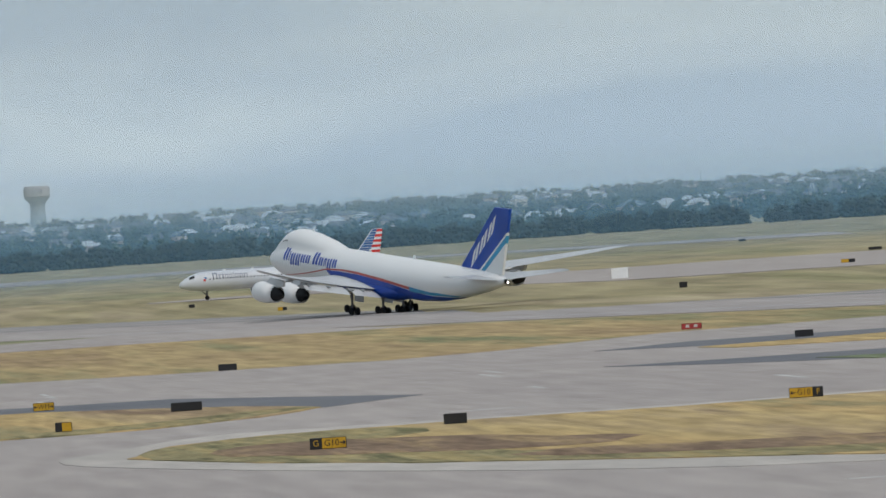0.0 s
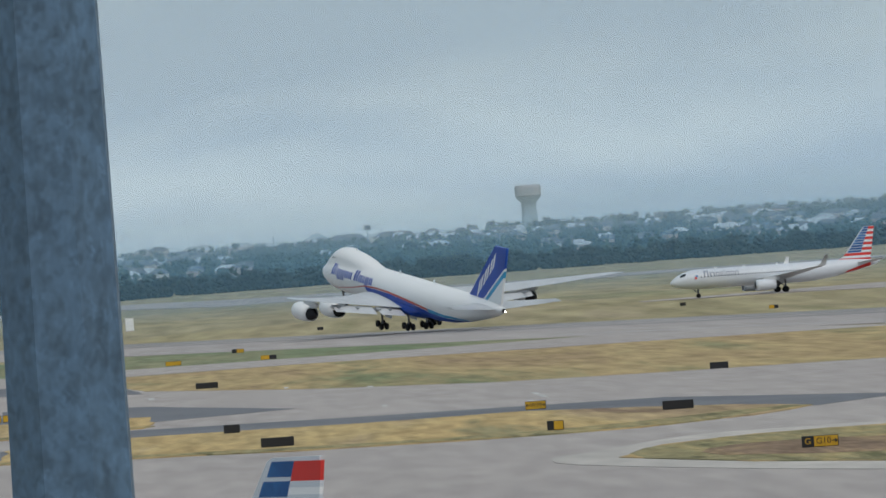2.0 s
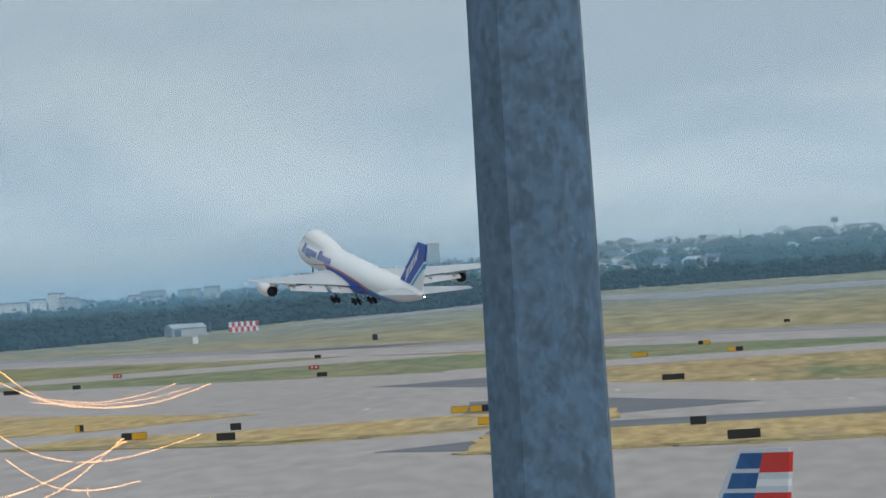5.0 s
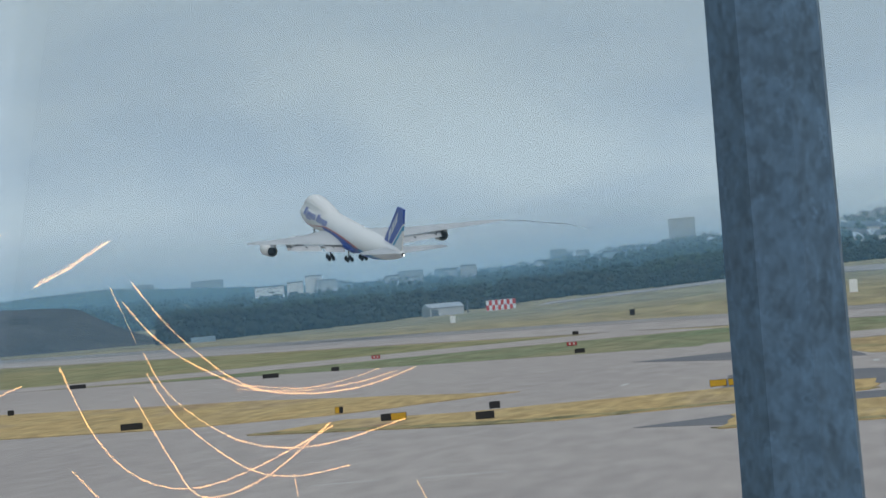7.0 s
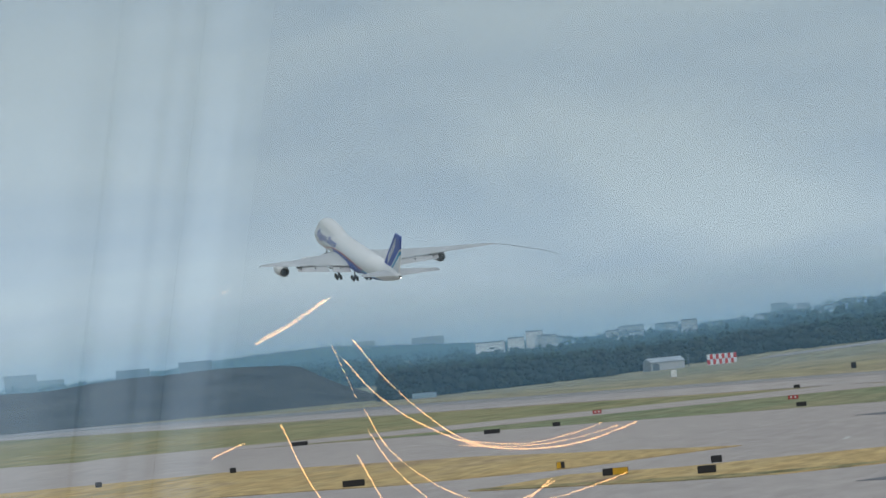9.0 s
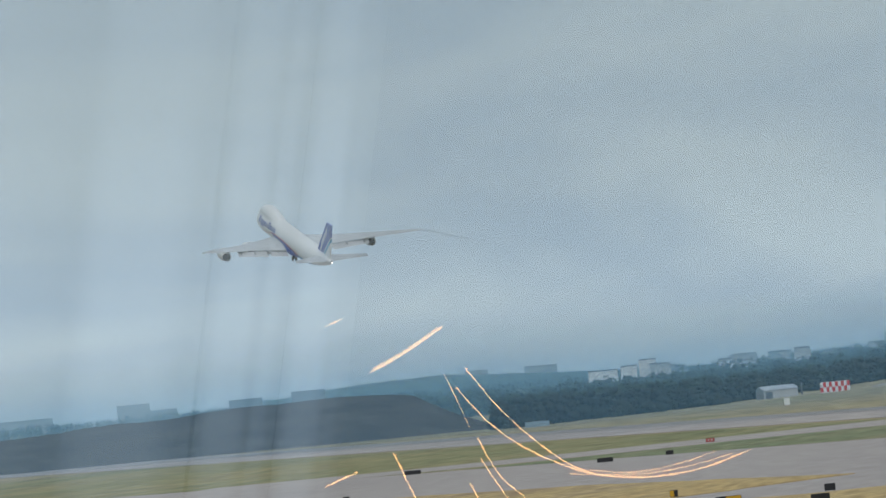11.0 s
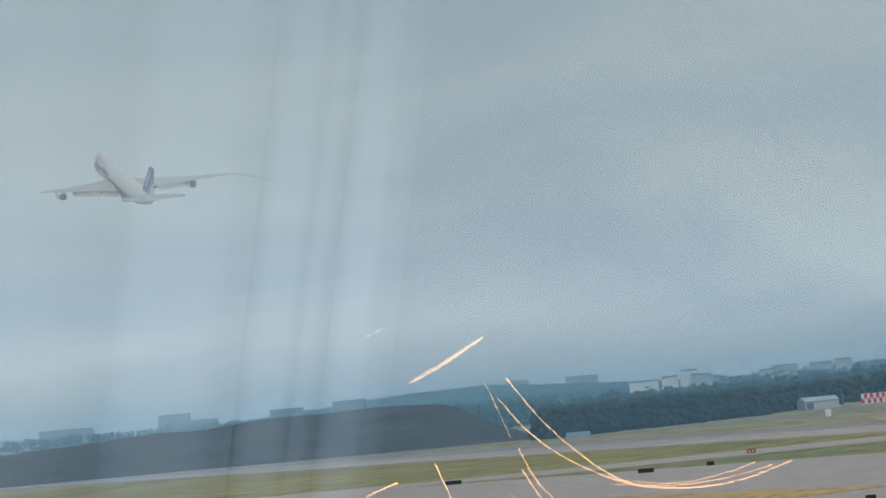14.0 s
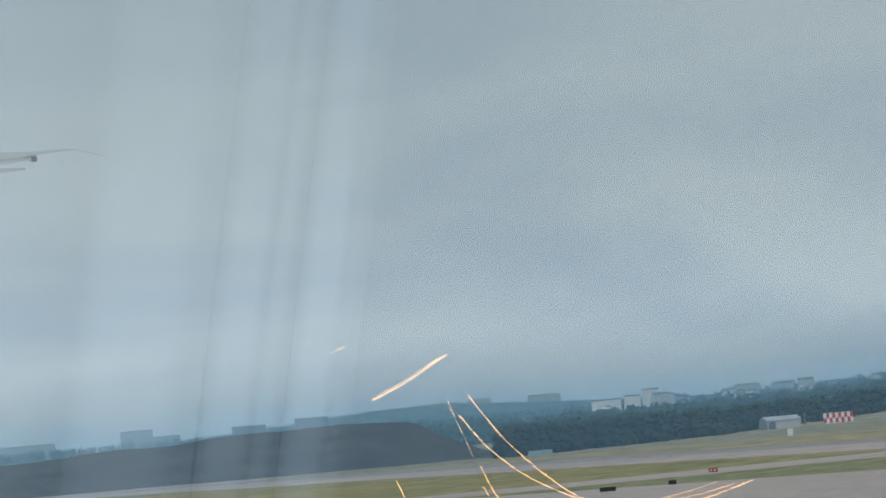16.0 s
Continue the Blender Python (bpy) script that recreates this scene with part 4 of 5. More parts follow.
    bogie(root, 0, 17.6, 2.2, 0.42, (0.0, 0.02), 0, 0.5)
    return root


cargo, gear_legs, vapour = jumbo()
taxi_jet = narrow_body("passenger_jet", "silver twin-engined passenger jet with a striped fin, taxiing", "silver")
px, py = polar(-5.26, 1285)
taxi_jet.matrix_basis = pose(px, py, land(px, py) + 0.06, 0, 0, 98)
gate_jet = narrow_body("regional_jet", "parked silver regional jet with a red, white and blue fin", "silver")
gx, gy = polar(-0.93, 112)
gk, gh = 0.68, radians(38)
gate_jet.matrix_basis = pose(gx - math.sin(gh) * 20.4 * gk, gy + math.cos(gh) * 20.4 * gk, 0.04, 0, 0, 38) @ Matrix.Diagonal((gk, gk, gk, 1))


# ---- woods ----
def ico():
    bm = bmesh.new()
    bmesh.ops.create_icosphere(bm, subdivisions=1, radius=1.0)
    v = np.array([x.co[:] for x in bm.verts])
    f = np.array([[x.index for x in p.verts] for p in bm.faces])
    bm.free()
    return v, f


ICO_V, ICO_F = ico()
EDGE_AZ = [-14, -9, -6, -3, 0, 1.2, 2.2, 3.6, 4.7, 5.6, 6.8, 7.6, 14]
EDGE_R = [2560, 2580, 2570, 2480, 2410, 2370, 2330, 2560, 2440, 2230, 2090, 2040, 2010]


def woods(name, label, spots, clumps, material, seed):
    """Many trees as one sheet of foliage: jittered clumps round each crown, with gaps and an uneven outline, on short trunks."""
    rng = np.random.default_rng(seed)
    vs, fs, base = [], [], 0
    for x, y, z, h in spots:
        w = h * rng.uniform(0.34, 0.55)
        for k in range(clumps):
            a, d, t = rng.uniform(0, 6.283), w * math.sqrt(rng.uniform(0, 1)), rng.uniform(0.04, 1.0)
            s = w * rng.uniform(0.26, 0.48) * (1.15 - 0.5 * t)
            d *= 1.0 - 0.55 * t
            v = ICO_V * (1 + rng.uniform(-0.2, 0.2, (len(ICO_V), 1)))
            v = v * np.array([s, s, s * rng.uniform(0.6, 1.0)]) + np.array([x + math.cos(a) * d, y + math.sin(a) * d, z + h * (0.05 + 0.87 * t)])
            vs.append(v)
            fs.append(ICO_F + base)
            base += len(ICO_V)
        c = np.array([[x - .2, y, z - .5], [x + .2, y, z - .5], [x, y + .3, z - .5], [x, y, z + h * 0.6]])
        vs.append(c)
        fs.append(np.array([[0, 1, 3], [1, 2, 3], [2, 0, 3]]) + base)
        base += 4
    v, f = np.concatenate(vs), np.concatenate(fs)
    me = bpy.data.meshes.new(name)
    me.vertices.add(len(v))
    me.vertices.foreach_set("co", v.ravel())
    me.loops.add(len(f) * 3)
    me.loops.foreach_set("vertex_index", f.ravel().astype(np.int32))
    me.polygons.add(len(f))
    me.polygons.foreach_set("loop_start", np.arange(0, len(f) * 3, 3, dtype=np.int32))
    me.polygons.foreach_set("loop_total", np.full(len(f), 3, dtype=np.int32))
    me.update(calc_edges=True)
    me.materials.append(material)
    return tagged(put(name, me), label, "trees", kind="stuff")


rnd = random.Random(11)
edge = []
for i in range(900):
    az = rnd.uniform(-13, 7.1)
    r = lin(az, EDGE_AZ, EDGE_R) + rnd.uniform(0, 55) + rnd.uniform(0, 20)
    x, y = polar(az, r)
    edge.append((x, y, land(x, y), rnd.uniform(4.5, 9.0) if az < 3 else rnd.uniform(6, 11)))
woods("edge_trees", "dark scrubby trees along the airfield's edge", edge, 22, M["leaf_front"], 5)
hill = []
while len(hill) < 5200:
    az = rnd.uniform(-13, 2.6)
    r = rnd.uniform(2620, 4500)
    x, y = polar(az, r)
    if noise.noise(Vector((x * 0.008, y * 0.003, 1.0))) > 0.16 and rnd.random() < 0.8 and r < 4150:
        continue
    hill.append((x, y, land(x, y), rnd.uniform(5, 10.5) * (0.55 if az > -2.4 and r > 3900 else 1.0)))
woods("hill_trees", "hazy green trees covering a suburban hillside", hill, 11, M["leaf"], 6)
flat = []
while len(flat) < 3300:
    az = rnd.uniform(1.8, 8.6)
    r = (lin(az, EDGE_AZ, EDGE_R) + 60 if az < 7.1 else 2900) + rnd.random() ** 1.5 * 1500
    x, y = polar(az, r)
    flat.append((x, y, land(x, y), rnd.uniform(6.5, 11.5) * (0.6 if r > 3300 else 1.0)))
woods("wood_trees", "dark green wood beyond the runway", flat, 10, M["leaf"], 7)
far = []
for i in range(900):
    az, r = rnd.uniform(2, 14), rnd.uniform(3900, 4750)
    x, y = polar(az, r)
    far.append((x, y, land(x, y), rnd.uniform(5, 8)))
woods("distant_trees", "hazy trees on the far plain", far, 7, M["leaf"], 8)


# ---- houses on the hill ----
def house(w, d, h, wall, roof):
    root = new("house")
    bm = bmesh.new()
    box(bm, -w / 2, -d / 2, -1.0, w / 2, d / 2, h)
    part("wall", bm, M[wall], root)
    vs = [(-w / 2 - .4, -d / 2 - .4, h), (w / 2 + .4, -d / 2 - .4, h), (w / 2 + .4, d / 2 + .4, h), (-w / 2 - .4, d / 2 + .4, h), (-w / 2 + 2, 0, h + 2.6), (w / 2 - 2, 0, h + 2.6)]
    put("roof", mesh_of("roof", vs, [(0, 1, 5, 4), (1, 2, 5), (2, 3, 4, 5), (3, 0, 4), (3, 2, 1, 0)], M[roof]), root)
    win = bmesh.new()
    box(win, -0.6, -d / 2 - 0.06, 1.0, 0.6, -d / 2 + 0.05, 2.2)
    me = part("window", win, M["glass_dark"], root, "", False)
    me.matrix_basis = pose(-w * 0.28, 0, 0)
    put("window", me.data, root, "", pose(w * 0.28, 0, 0))
    return tagged(root, "small suburban house with a hipped roof among trees", "house", "houses on the hill")


protos = [house(10, 7, 3.6, "wall_brick", "roof_grey"), house(8, 7, 4.2, "wall_cream", "roof_brown"), house(11, 8, 3.4, "wall_brick", "roof_metal"), house(9, 7, 3.8, "wall_cream", "roof_metal"), house(12, 8, 4.6, "wall_brick", "roof_brown")]
spots = []
while len(spots) < 290:
    az, r = rnd.uniform(-12.5, 2.0), rnd.uniform(2900, 4200)
    x, y = polar(az, r)
    if noise.noise(Vector((x * 0.008, y * 0.003, 1.0))) > 0.02 and all(math.hypot(x - a, y - b) > 20 for a, b in spots):
        spots.append((x, y))
for i, (x, y) in enumerate(spots):
    m = pose(x, y, land(x, y) + 1.5, 0, 0, rnd.uniform(-50, 50))
    if i < 5:
        protos[i].matrix_basis = m
    else:
        copy_thing(protos[i % 5], m)


# ---- landmarks ----
def ring(z, r, n=24):
    return [(math.cos(2 * math.pi * k / n) * r, math.sin(2 * math.pi * k / n) * r, z) for k in range(n)]


def water_tower():
    x, y = polar(-2.99, 4200)
    z0 = land(x, y)
    v, f = loft([ring(0, 6.2), ring(18, 5.0), ring(21.5, 5.3), ring(24.5, 8.4), ring(26, 8.9)])
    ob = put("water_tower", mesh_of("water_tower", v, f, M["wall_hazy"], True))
    ob.matrix_basis = pose(x, y, z0)
    v, f = loft([ring(26, 8.95), ring(31.3, 8.95), ring(33.0, 8.2), ring(33.2, 2)])
    put("tank", mesh_of("tank", v, f, M["wall_pale"]), ob, "pale tank with a flat rim")
    for k in range(3):
        bm = bmesh.new()
        box(bm, -3 + k * 2.4, -9.2, 28.5, -1.4 + k * 2.4, -8.8, 30.2)
        part("mark", bm, M["wall_hazy"], ob)
    tagged(ob, "pale concrete water tower with a broad tank", "water tower")


water_tower()


def building(name, az0, az1, r, top, label, wall="wall_hazy", roof="flat", depth=20, floors=0, pitch=4.0, category="building"):
    """A block seen between two bearings, its roof at a height over the eye's level given in degrees."""
    azm = (az0 + az1) / 2
    x, y = polar(azm, r)
    w = radians(abs(az1 - az0)) * r
    z0 = land(x, y)
    h = max(3.0, 11.7 + math.tan(radians(top)) * r - z0)
    root = new(name)
    root.matrix_basis = pose(x, y, z0, 0, 0, azm)
    bm = bmesh.new()
    hw = h - (pitch if roof == "hip" else 0)
    box(bm, -w / 2, 0, -1, w / 2, depth, hw)
    part("wall", bm, M[wall], root)
    if roof == "hip":
        vs = [(-w / 2 - 1, -1, hw), (w / 2 + 1, -1, hw), (w / 2 + 1, depth + 1, hw), (-w / 2 - 1, depth + 1, hw), (-w * 0.28, depth / 2, h), (w * 0.28, depth / 2, h)]
        put("roof", mesh_of("roof", vs, [(0, 1, 5, 4), (1, 2, 5), (2, 3, 4, 5), (3, 0, 4), (3, 2, 1, 0)], M["roof_brown"]), root)
    else:
        bm = bmesh.new()
        box(bm, -w / 2 - 0.3, -0.3, hw, w / 2 + 0.3, depth + 0.3, hw + 0.7)
        part("roof", bm, M["wall_far" if wall == "wall_far" else "roof_grey"], root)
    if floors:
        n = max(2, int(w / 5))
        bm = bmesh.new()
        box(bm, -1.3, -0.1, -0.8, 1.3, 0.05, 0.8)
        proto = None
        for i in range(floors):
            for k in range(n):
                at = pose(-w / 2 + (k + 0.5) * w / n, 0, 2.5 + i * (hw - 3) / max(1, floors))
                if proto is None:
                    proto = part("window", bm, M["glass_dark"], root)
                    proto.matrix_basis = at
                else:
                    put("window", proto.data, root, "", at)
    return tagged(root, label, category)


building("school_building", -1.13, -1.50, 4100, 0.375, "pale building with a brown hipped roof on the hill", "wall_pale", "hip", 30, 1, 6)
building("school_building", -1.52, -1.95, 4150, 0.375, "pale building with a brown hipped roof on the hill", "wall_pale", "hip", 30, 1, 5)
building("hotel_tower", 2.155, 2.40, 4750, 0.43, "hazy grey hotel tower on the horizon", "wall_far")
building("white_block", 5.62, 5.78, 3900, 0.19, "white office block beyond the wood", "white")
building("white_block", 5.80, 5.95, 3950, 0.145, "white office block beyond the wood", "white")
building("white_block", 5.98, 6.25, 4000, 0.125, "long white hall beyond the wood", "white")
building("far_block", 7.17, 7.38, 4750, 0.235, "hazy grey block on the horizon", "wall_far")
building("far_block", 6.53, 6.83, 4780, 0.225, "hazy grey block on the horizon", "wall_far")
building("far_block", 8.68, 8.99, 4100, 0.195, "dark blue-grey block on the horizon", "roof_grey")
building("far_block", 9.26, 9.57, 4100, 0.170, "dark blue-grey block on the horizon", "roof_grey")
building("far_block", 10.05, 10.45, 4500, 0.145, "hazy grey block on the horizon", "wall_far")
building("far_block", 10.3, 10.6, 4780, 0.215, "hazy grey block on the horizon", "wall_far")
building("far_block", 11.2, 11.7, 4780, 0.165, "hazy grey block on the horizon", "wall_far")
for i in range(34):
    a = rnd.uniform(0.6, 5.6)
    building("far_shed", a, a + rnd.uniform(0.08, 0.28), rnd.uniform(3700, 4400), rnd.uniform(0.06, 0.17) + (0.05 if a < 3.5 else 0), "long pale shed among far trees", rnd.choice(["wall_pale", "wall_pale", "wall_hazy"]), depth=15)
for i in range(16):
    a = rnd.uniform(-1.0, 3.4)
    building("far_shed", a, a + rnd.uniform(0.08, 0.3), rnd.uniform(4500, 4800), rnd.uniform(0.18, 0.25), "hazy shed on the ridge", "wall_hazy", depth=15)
for k in range(5):
    building("market_roof", -5.85 - 0.155 * k, -5.99 - 0.155 * k, 3900, 0.235 + 0.014 * k, "long white metal roof among trees", "wall_pale", depth=18)

# a far blue ridge
rows = []
for i in range(60):
    az = 3.0 + 0.12 * i
    top = lin(az, [3.0, 5.5, 6.8, 7.6, 8.4, 9.0, 10.2], [17, 20, 26, 31, 29, 25, 18]) + 1.2 * noise.noise(Vector((az * 6, 0, 2)))
    row = []
    for r, s in ((4560, 0), (4640, 0.5), (4720, 0.9), (4790, 1.0), (4860, 0.95)):
        x, y = polar(az, r)
        row.append((x, y, land(x, y) - 1 + (top - land(x, y) + 1) * s))
    rows.append(row)
v, f = loft(rows, close=False)
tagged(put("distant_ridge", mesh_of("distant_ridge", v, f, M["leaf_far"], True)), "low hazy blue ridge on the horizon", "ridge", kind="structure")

# a dome on the skyline, masts
x, y = polar(-1.02, 4780)
v, f = loft([ring(0, 11), ring(8, 11), ring(12, 10.4), ring(17, 7.5), ring(20, 3.5), ring(20.8, 0.4)])
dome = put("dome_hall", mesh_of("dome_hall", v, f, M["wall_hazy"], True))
dome.matrix_basis = pose(x, y, 24.5)
tagged(dome, "hazy grey domed hall on the skyline", "building")


def lattice(az, r, top, wide, label, head=False):
    x, y = polar(az, r)
    z0 = land(x, y)
    h = 11.7 + math.tan(radians(top)) * r - z0
    bm = bmesh.new()
    rod(bm, (0, 0, -0.5), (0, 0, h), wide, wide * 0.5, 8)
    ob = part("radio_mast", bm, M["wall_hazy"], None, label)
    ob.matrix_basis = pose(x, y, z0)
    if head:
        bm = bmesh.new()
        box(bm, -2.2, -0.5, h - 3.2, 2.2, 0.5, h)
        part("head", bm, M["roof_grey"], ob)
    tagged(ob, label, "mast")


lattice(-1.49, 4050, 0.445, 0.8, "slim pole with a broad head on the hill", True)
lattice(-1.99, 4300, 0.58, 0.22, "thin grey radio mast on the skyline")
lattice(0.16, 4300, 0.60, 0.22, "thin grey radio mast on the skyline")
lattice(-0.62, 4300, 0.40, 1.2, "dark square tower on the ridge")
lattice(-9.1, 4200, 0.47, 0.5, "thin grey radio mast on the skyline")
lattice(-8.7, 4200, 0.44, 0.5, "thin grey radio mast on the skyline")


# ---- shed, checkered hut and earth mound by the far edge ----
def metal_shed():
    x, y = polar(4.50, 2400)
    root = new("metal_shed")
    root.matrix_basis = pose(x, y, land(x, y), 0, 0, 20)
    bm = bmesh.new()
    box(bm, -6.8, 0, -0.3, 6.8, 12, 3.2)
    part("wall", bm, M["wall_pale"], root)
    vs = [(-7, -.4, 3.2), (7, -.4, 3.2), (7, 12.4, 3.2), (-7, 12.4, 3.2), (-7, 6, 4.9), (7, 6, 4.9)]
    put("roof", mesh_of("roof", vs, [(0, 1, 5, 4), (2, 3, 4, 5), (1, 2, 5), (3, 0, 4), (3, 2, 1, 0)], M["roof_metal"]), root)
    bm = bmesh.new()
    box(bm, -6.2, -0.08, 0, -3.4, 0.1, 2.6)
    part("door", bm, M["roof_grey"], root)
    bm = bmesh.new()
    rod(bm, (9.2, 3, 0), (9.2, 3, 5.2), 0.25)
    part("post", bm, M["strut"], root)
    tagged(root, "grey metal shed with a pale pitched roof", "shed")


def checkered_hut():
    x, y = polar(4.0, 2350)
    root = new("checkered_hut")
    root.matrix_basis = pose(x, y, land(x, y), 0, 0, 4)
    bm = bmesh.new()
    box(bm, -5.6, 0, -0.2, 5.6, 4, 3.9)
    part("wall", bm, M["white"], root)
    n = 10
    for i in range(n):
        for j in range(2):
            if (i + j) % 2 == 0:
                bm = bmesh.new()
                box(bm, -5.6 + 1.12 * i, -0.06, 0.1 + 1.9 * j, -5.6 + 1.12 * (i + 1), 0.05, 1.95 + 1.9 * j)
                part("red_panel", bm, M["red"], root, "red painted panel")
    tagged(root, "red and white checkered airfield hut", "hut")


metal_shed()
checkered_hut()


def mound():
    rows = []
    for i in range(70):
        az = 7.05 + 0.1 * i
        prof = lin(az, [7.05, 7.3, 7.6, 7.9, 8.3, 8.8, 9.6, 10.6, 12, 14], [0.0, 3.0, 8.5, 15.0, 16.2, 16.6, 16.0, 14.0, 11.5, 10])
        row = []
        for k, s in enumerate((0, 0.12, 0.3, 0.5, 0.7, 0.85, 0.95, 1.0, 1.05, 1.3)):
            r = 2150 + 170 * s
            x, y = polar(az, r)
            t = smoothstep(0, 1, s) if s <= 1 else 1 - 0.3 * (s - 1)
            bump = 0.9 * noise.noise(Vector((x * 0.05, y * 0.03, 3))) + 0.5 * noise.noise(Vector((x * 0.2, y * 0.1, 5)))
            row.append((x, y, -0.3 + prof * t + bump * min(1, prof / 4) * min(1, s * 4)))
        rows.append(row)
    v, f = loft(rows, close=False)
    tagged(put("earth_mound", mesh_of("earth_mound", v, f, M["mound_soil"], True)), "long dark earth mound beside the runway's end", "mound", kind="structure")


mound()


# ---- thin upright sheets standing in for distance haze, denser again towards the cloud ----
def mist(r, low, high):
    """A very thin upright sheet with haze put into its tint: blue near the ground, grey as the cloud further up."""
    m = bpy.data.materials.new("mist")
    m.use_nodes = True
    nt = m.node_tree
    nt.nodes.clear()
    tc = node(nt, "ShaderNodeTexCoord")
    sep = node(nt, "ShaderNodeSeparateXYZ")
    nt.links.new(tc.outputs["Object"], sep.inputs[0])
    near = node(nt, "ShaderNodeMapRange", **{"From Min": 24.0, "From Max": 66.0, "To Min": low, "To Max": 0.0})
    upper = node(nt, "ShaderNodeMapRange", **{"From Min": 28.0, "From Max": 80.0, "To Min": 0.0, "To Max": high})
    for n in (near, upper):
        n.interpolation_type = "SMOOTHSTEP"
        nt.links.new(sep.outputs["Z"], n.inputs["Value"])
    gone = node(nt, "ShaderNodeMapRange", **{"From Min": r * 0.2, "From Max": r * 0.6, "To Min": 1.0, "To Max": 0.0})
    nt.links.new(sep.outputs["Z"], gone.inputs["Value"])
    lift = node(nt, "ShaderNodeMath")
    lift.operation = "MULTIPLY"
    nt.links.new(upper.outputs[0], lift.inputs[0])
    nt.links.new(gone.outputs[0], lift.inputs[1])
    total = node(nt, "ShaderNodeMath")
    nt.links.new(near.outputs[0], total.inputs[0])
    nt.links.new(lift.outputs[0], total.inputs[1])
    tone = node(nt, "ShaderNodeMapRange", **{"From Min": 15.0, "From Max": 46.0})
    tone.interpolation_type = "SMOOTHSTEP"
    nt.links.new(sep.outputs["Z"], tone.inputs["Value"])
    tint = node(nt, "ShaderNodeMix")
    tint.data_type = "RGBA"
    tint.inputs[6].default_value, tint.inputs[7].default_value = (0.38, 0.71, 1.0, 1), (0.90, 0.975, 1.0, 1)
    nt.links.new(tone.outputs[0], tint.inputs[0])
    tr = node(nt, "ShaderNodeBsdfTransparent")
    df = node(nt, "ShaderNodeBsdfDiffuse")
    tl = node(nt, "ShaderNodeBsdfTranslucent")
    for n in (df, tl):
        nt.links.new(tint.outputs[2], n.inputs["Color"])
    a = node(nt, "ShaderNodeMixShader", Fac=0.5)
    b = node(nt, "ShaderNodeMixShader")
    nt.links.new(total.outputs[0], b.inputs["Fac"])
    o = node(nt, "ShaderNodeOutputMaterial")
    nt.links.new(df.outputs[0], a.inputs[1])
    nt.links.new(tl.outputs[0], a.inputs[2])
    nt.links.new(tr.outputs[0], b.inputs[1])
    nt.links.new(a.outputs[0], b.inputs[2])
    nt.links.new(b.outputs[0], o.inputs["Surface"])
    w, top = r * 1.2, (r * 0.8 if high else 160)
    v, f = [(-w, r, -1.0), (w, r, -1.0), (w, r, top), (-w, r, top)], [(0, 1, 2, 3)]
    tagged(put("mist", mesh_of("mist", v, f, m, True)), "upright see-through sheet tinted as haze over the far field", "mist", kind="stuff")


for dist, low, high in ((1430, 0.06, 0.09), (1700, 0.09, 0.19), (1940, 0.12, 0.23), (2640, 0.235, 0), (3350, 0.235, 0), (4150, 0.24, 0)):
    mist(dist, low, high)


# ---- the room behind the window ----
def room():
    for name, b in (("wall_left", (-5.2, -9, -0.1, -5.0, 0.8, 13.6)), ("wall_right", (5.0, -9, -0.1, 5.2, 0.8, 13.6)), ("wall_back", (-5.2, -9.2, -0.1, 5.2, -9.0, 13.6)),
                    ("floor", (-5.0, -9, 10.0, 5.0, 0.8, 10.2)), ("ceiling", (-5.0, -9, 13.3, 5.0, 0.8, 13.5)), ("wall_window_low", (-5.2, 0.8, -0.1, 5.2, 1.0, 10.6)), ("wall_window_top", (-5.2, 0.8, 12.9, 5.2, 1.0, 13.6)),
                    ("wall_window_left", (-5.2, 0.8, 10.6, -1.6, 1.0, 12.9)), ("wall_window_right", (1.6, 0.8, 10.6, 5.2, 1.0, 12.9))):
        bm = bmesh.new()
        box(bm, *b)
        tagged(part(name, bm, M["room_dark" if name in ("floor", "wall_back") else "room_wall"], None, "plain grey wall of the dim room" if "wall" in name else "plain %s of the dim room" % name), "", name.split("_")[0], kind="structure")
    m = bpy.data.materials.new("window_glass")
    m.use_nodes = True
    nt = m.node_tree
    nt.nodes.clear()
    tr = node(nt, "ShaderNodeBsdfTransparent")
    gl = node(nt, "ShaderNodeBsdfGlossy", Roughness=0.0)
    a = node(nt, "ShaderNodeMixShader", Fac=0.12)
    o = node(nt, "ShaderNodeOutputMaterial")
    nt.links.new(tr.outputs[0], a.inputs[1])
    nt.links.new(gl.outputs[0], a.inputs[2])
    nt.links.new(a.outputs[0], o.inputs["Surface"])
    pane = put("window_1", mesh_of("window_1", [(-1.6, 0.9, 10.6), (1.6, 0.9, 10.6), (1.6, 0.9, 12.9), (-1.6, 0.9, 12.9)], [(0, 1, 2, 3)], m))
    pane.visible_shadow = False
    tagged(pane, "faintly dusty window pane mirroring lamps", "window", kind="structure")


room()
GLASS_Y = 0.9


def behind(az, el, dist):
    """The place in the room whose mirror image in the pane stands at that bearing and height."""
    x, y, z = -math.sin(radians(az)) * dist, math.cos(radians(az)) * dist, 11.7 + math.tan(radians(el)) * dist
    return Vector((x, 2 * GLASS_Y - y, z))


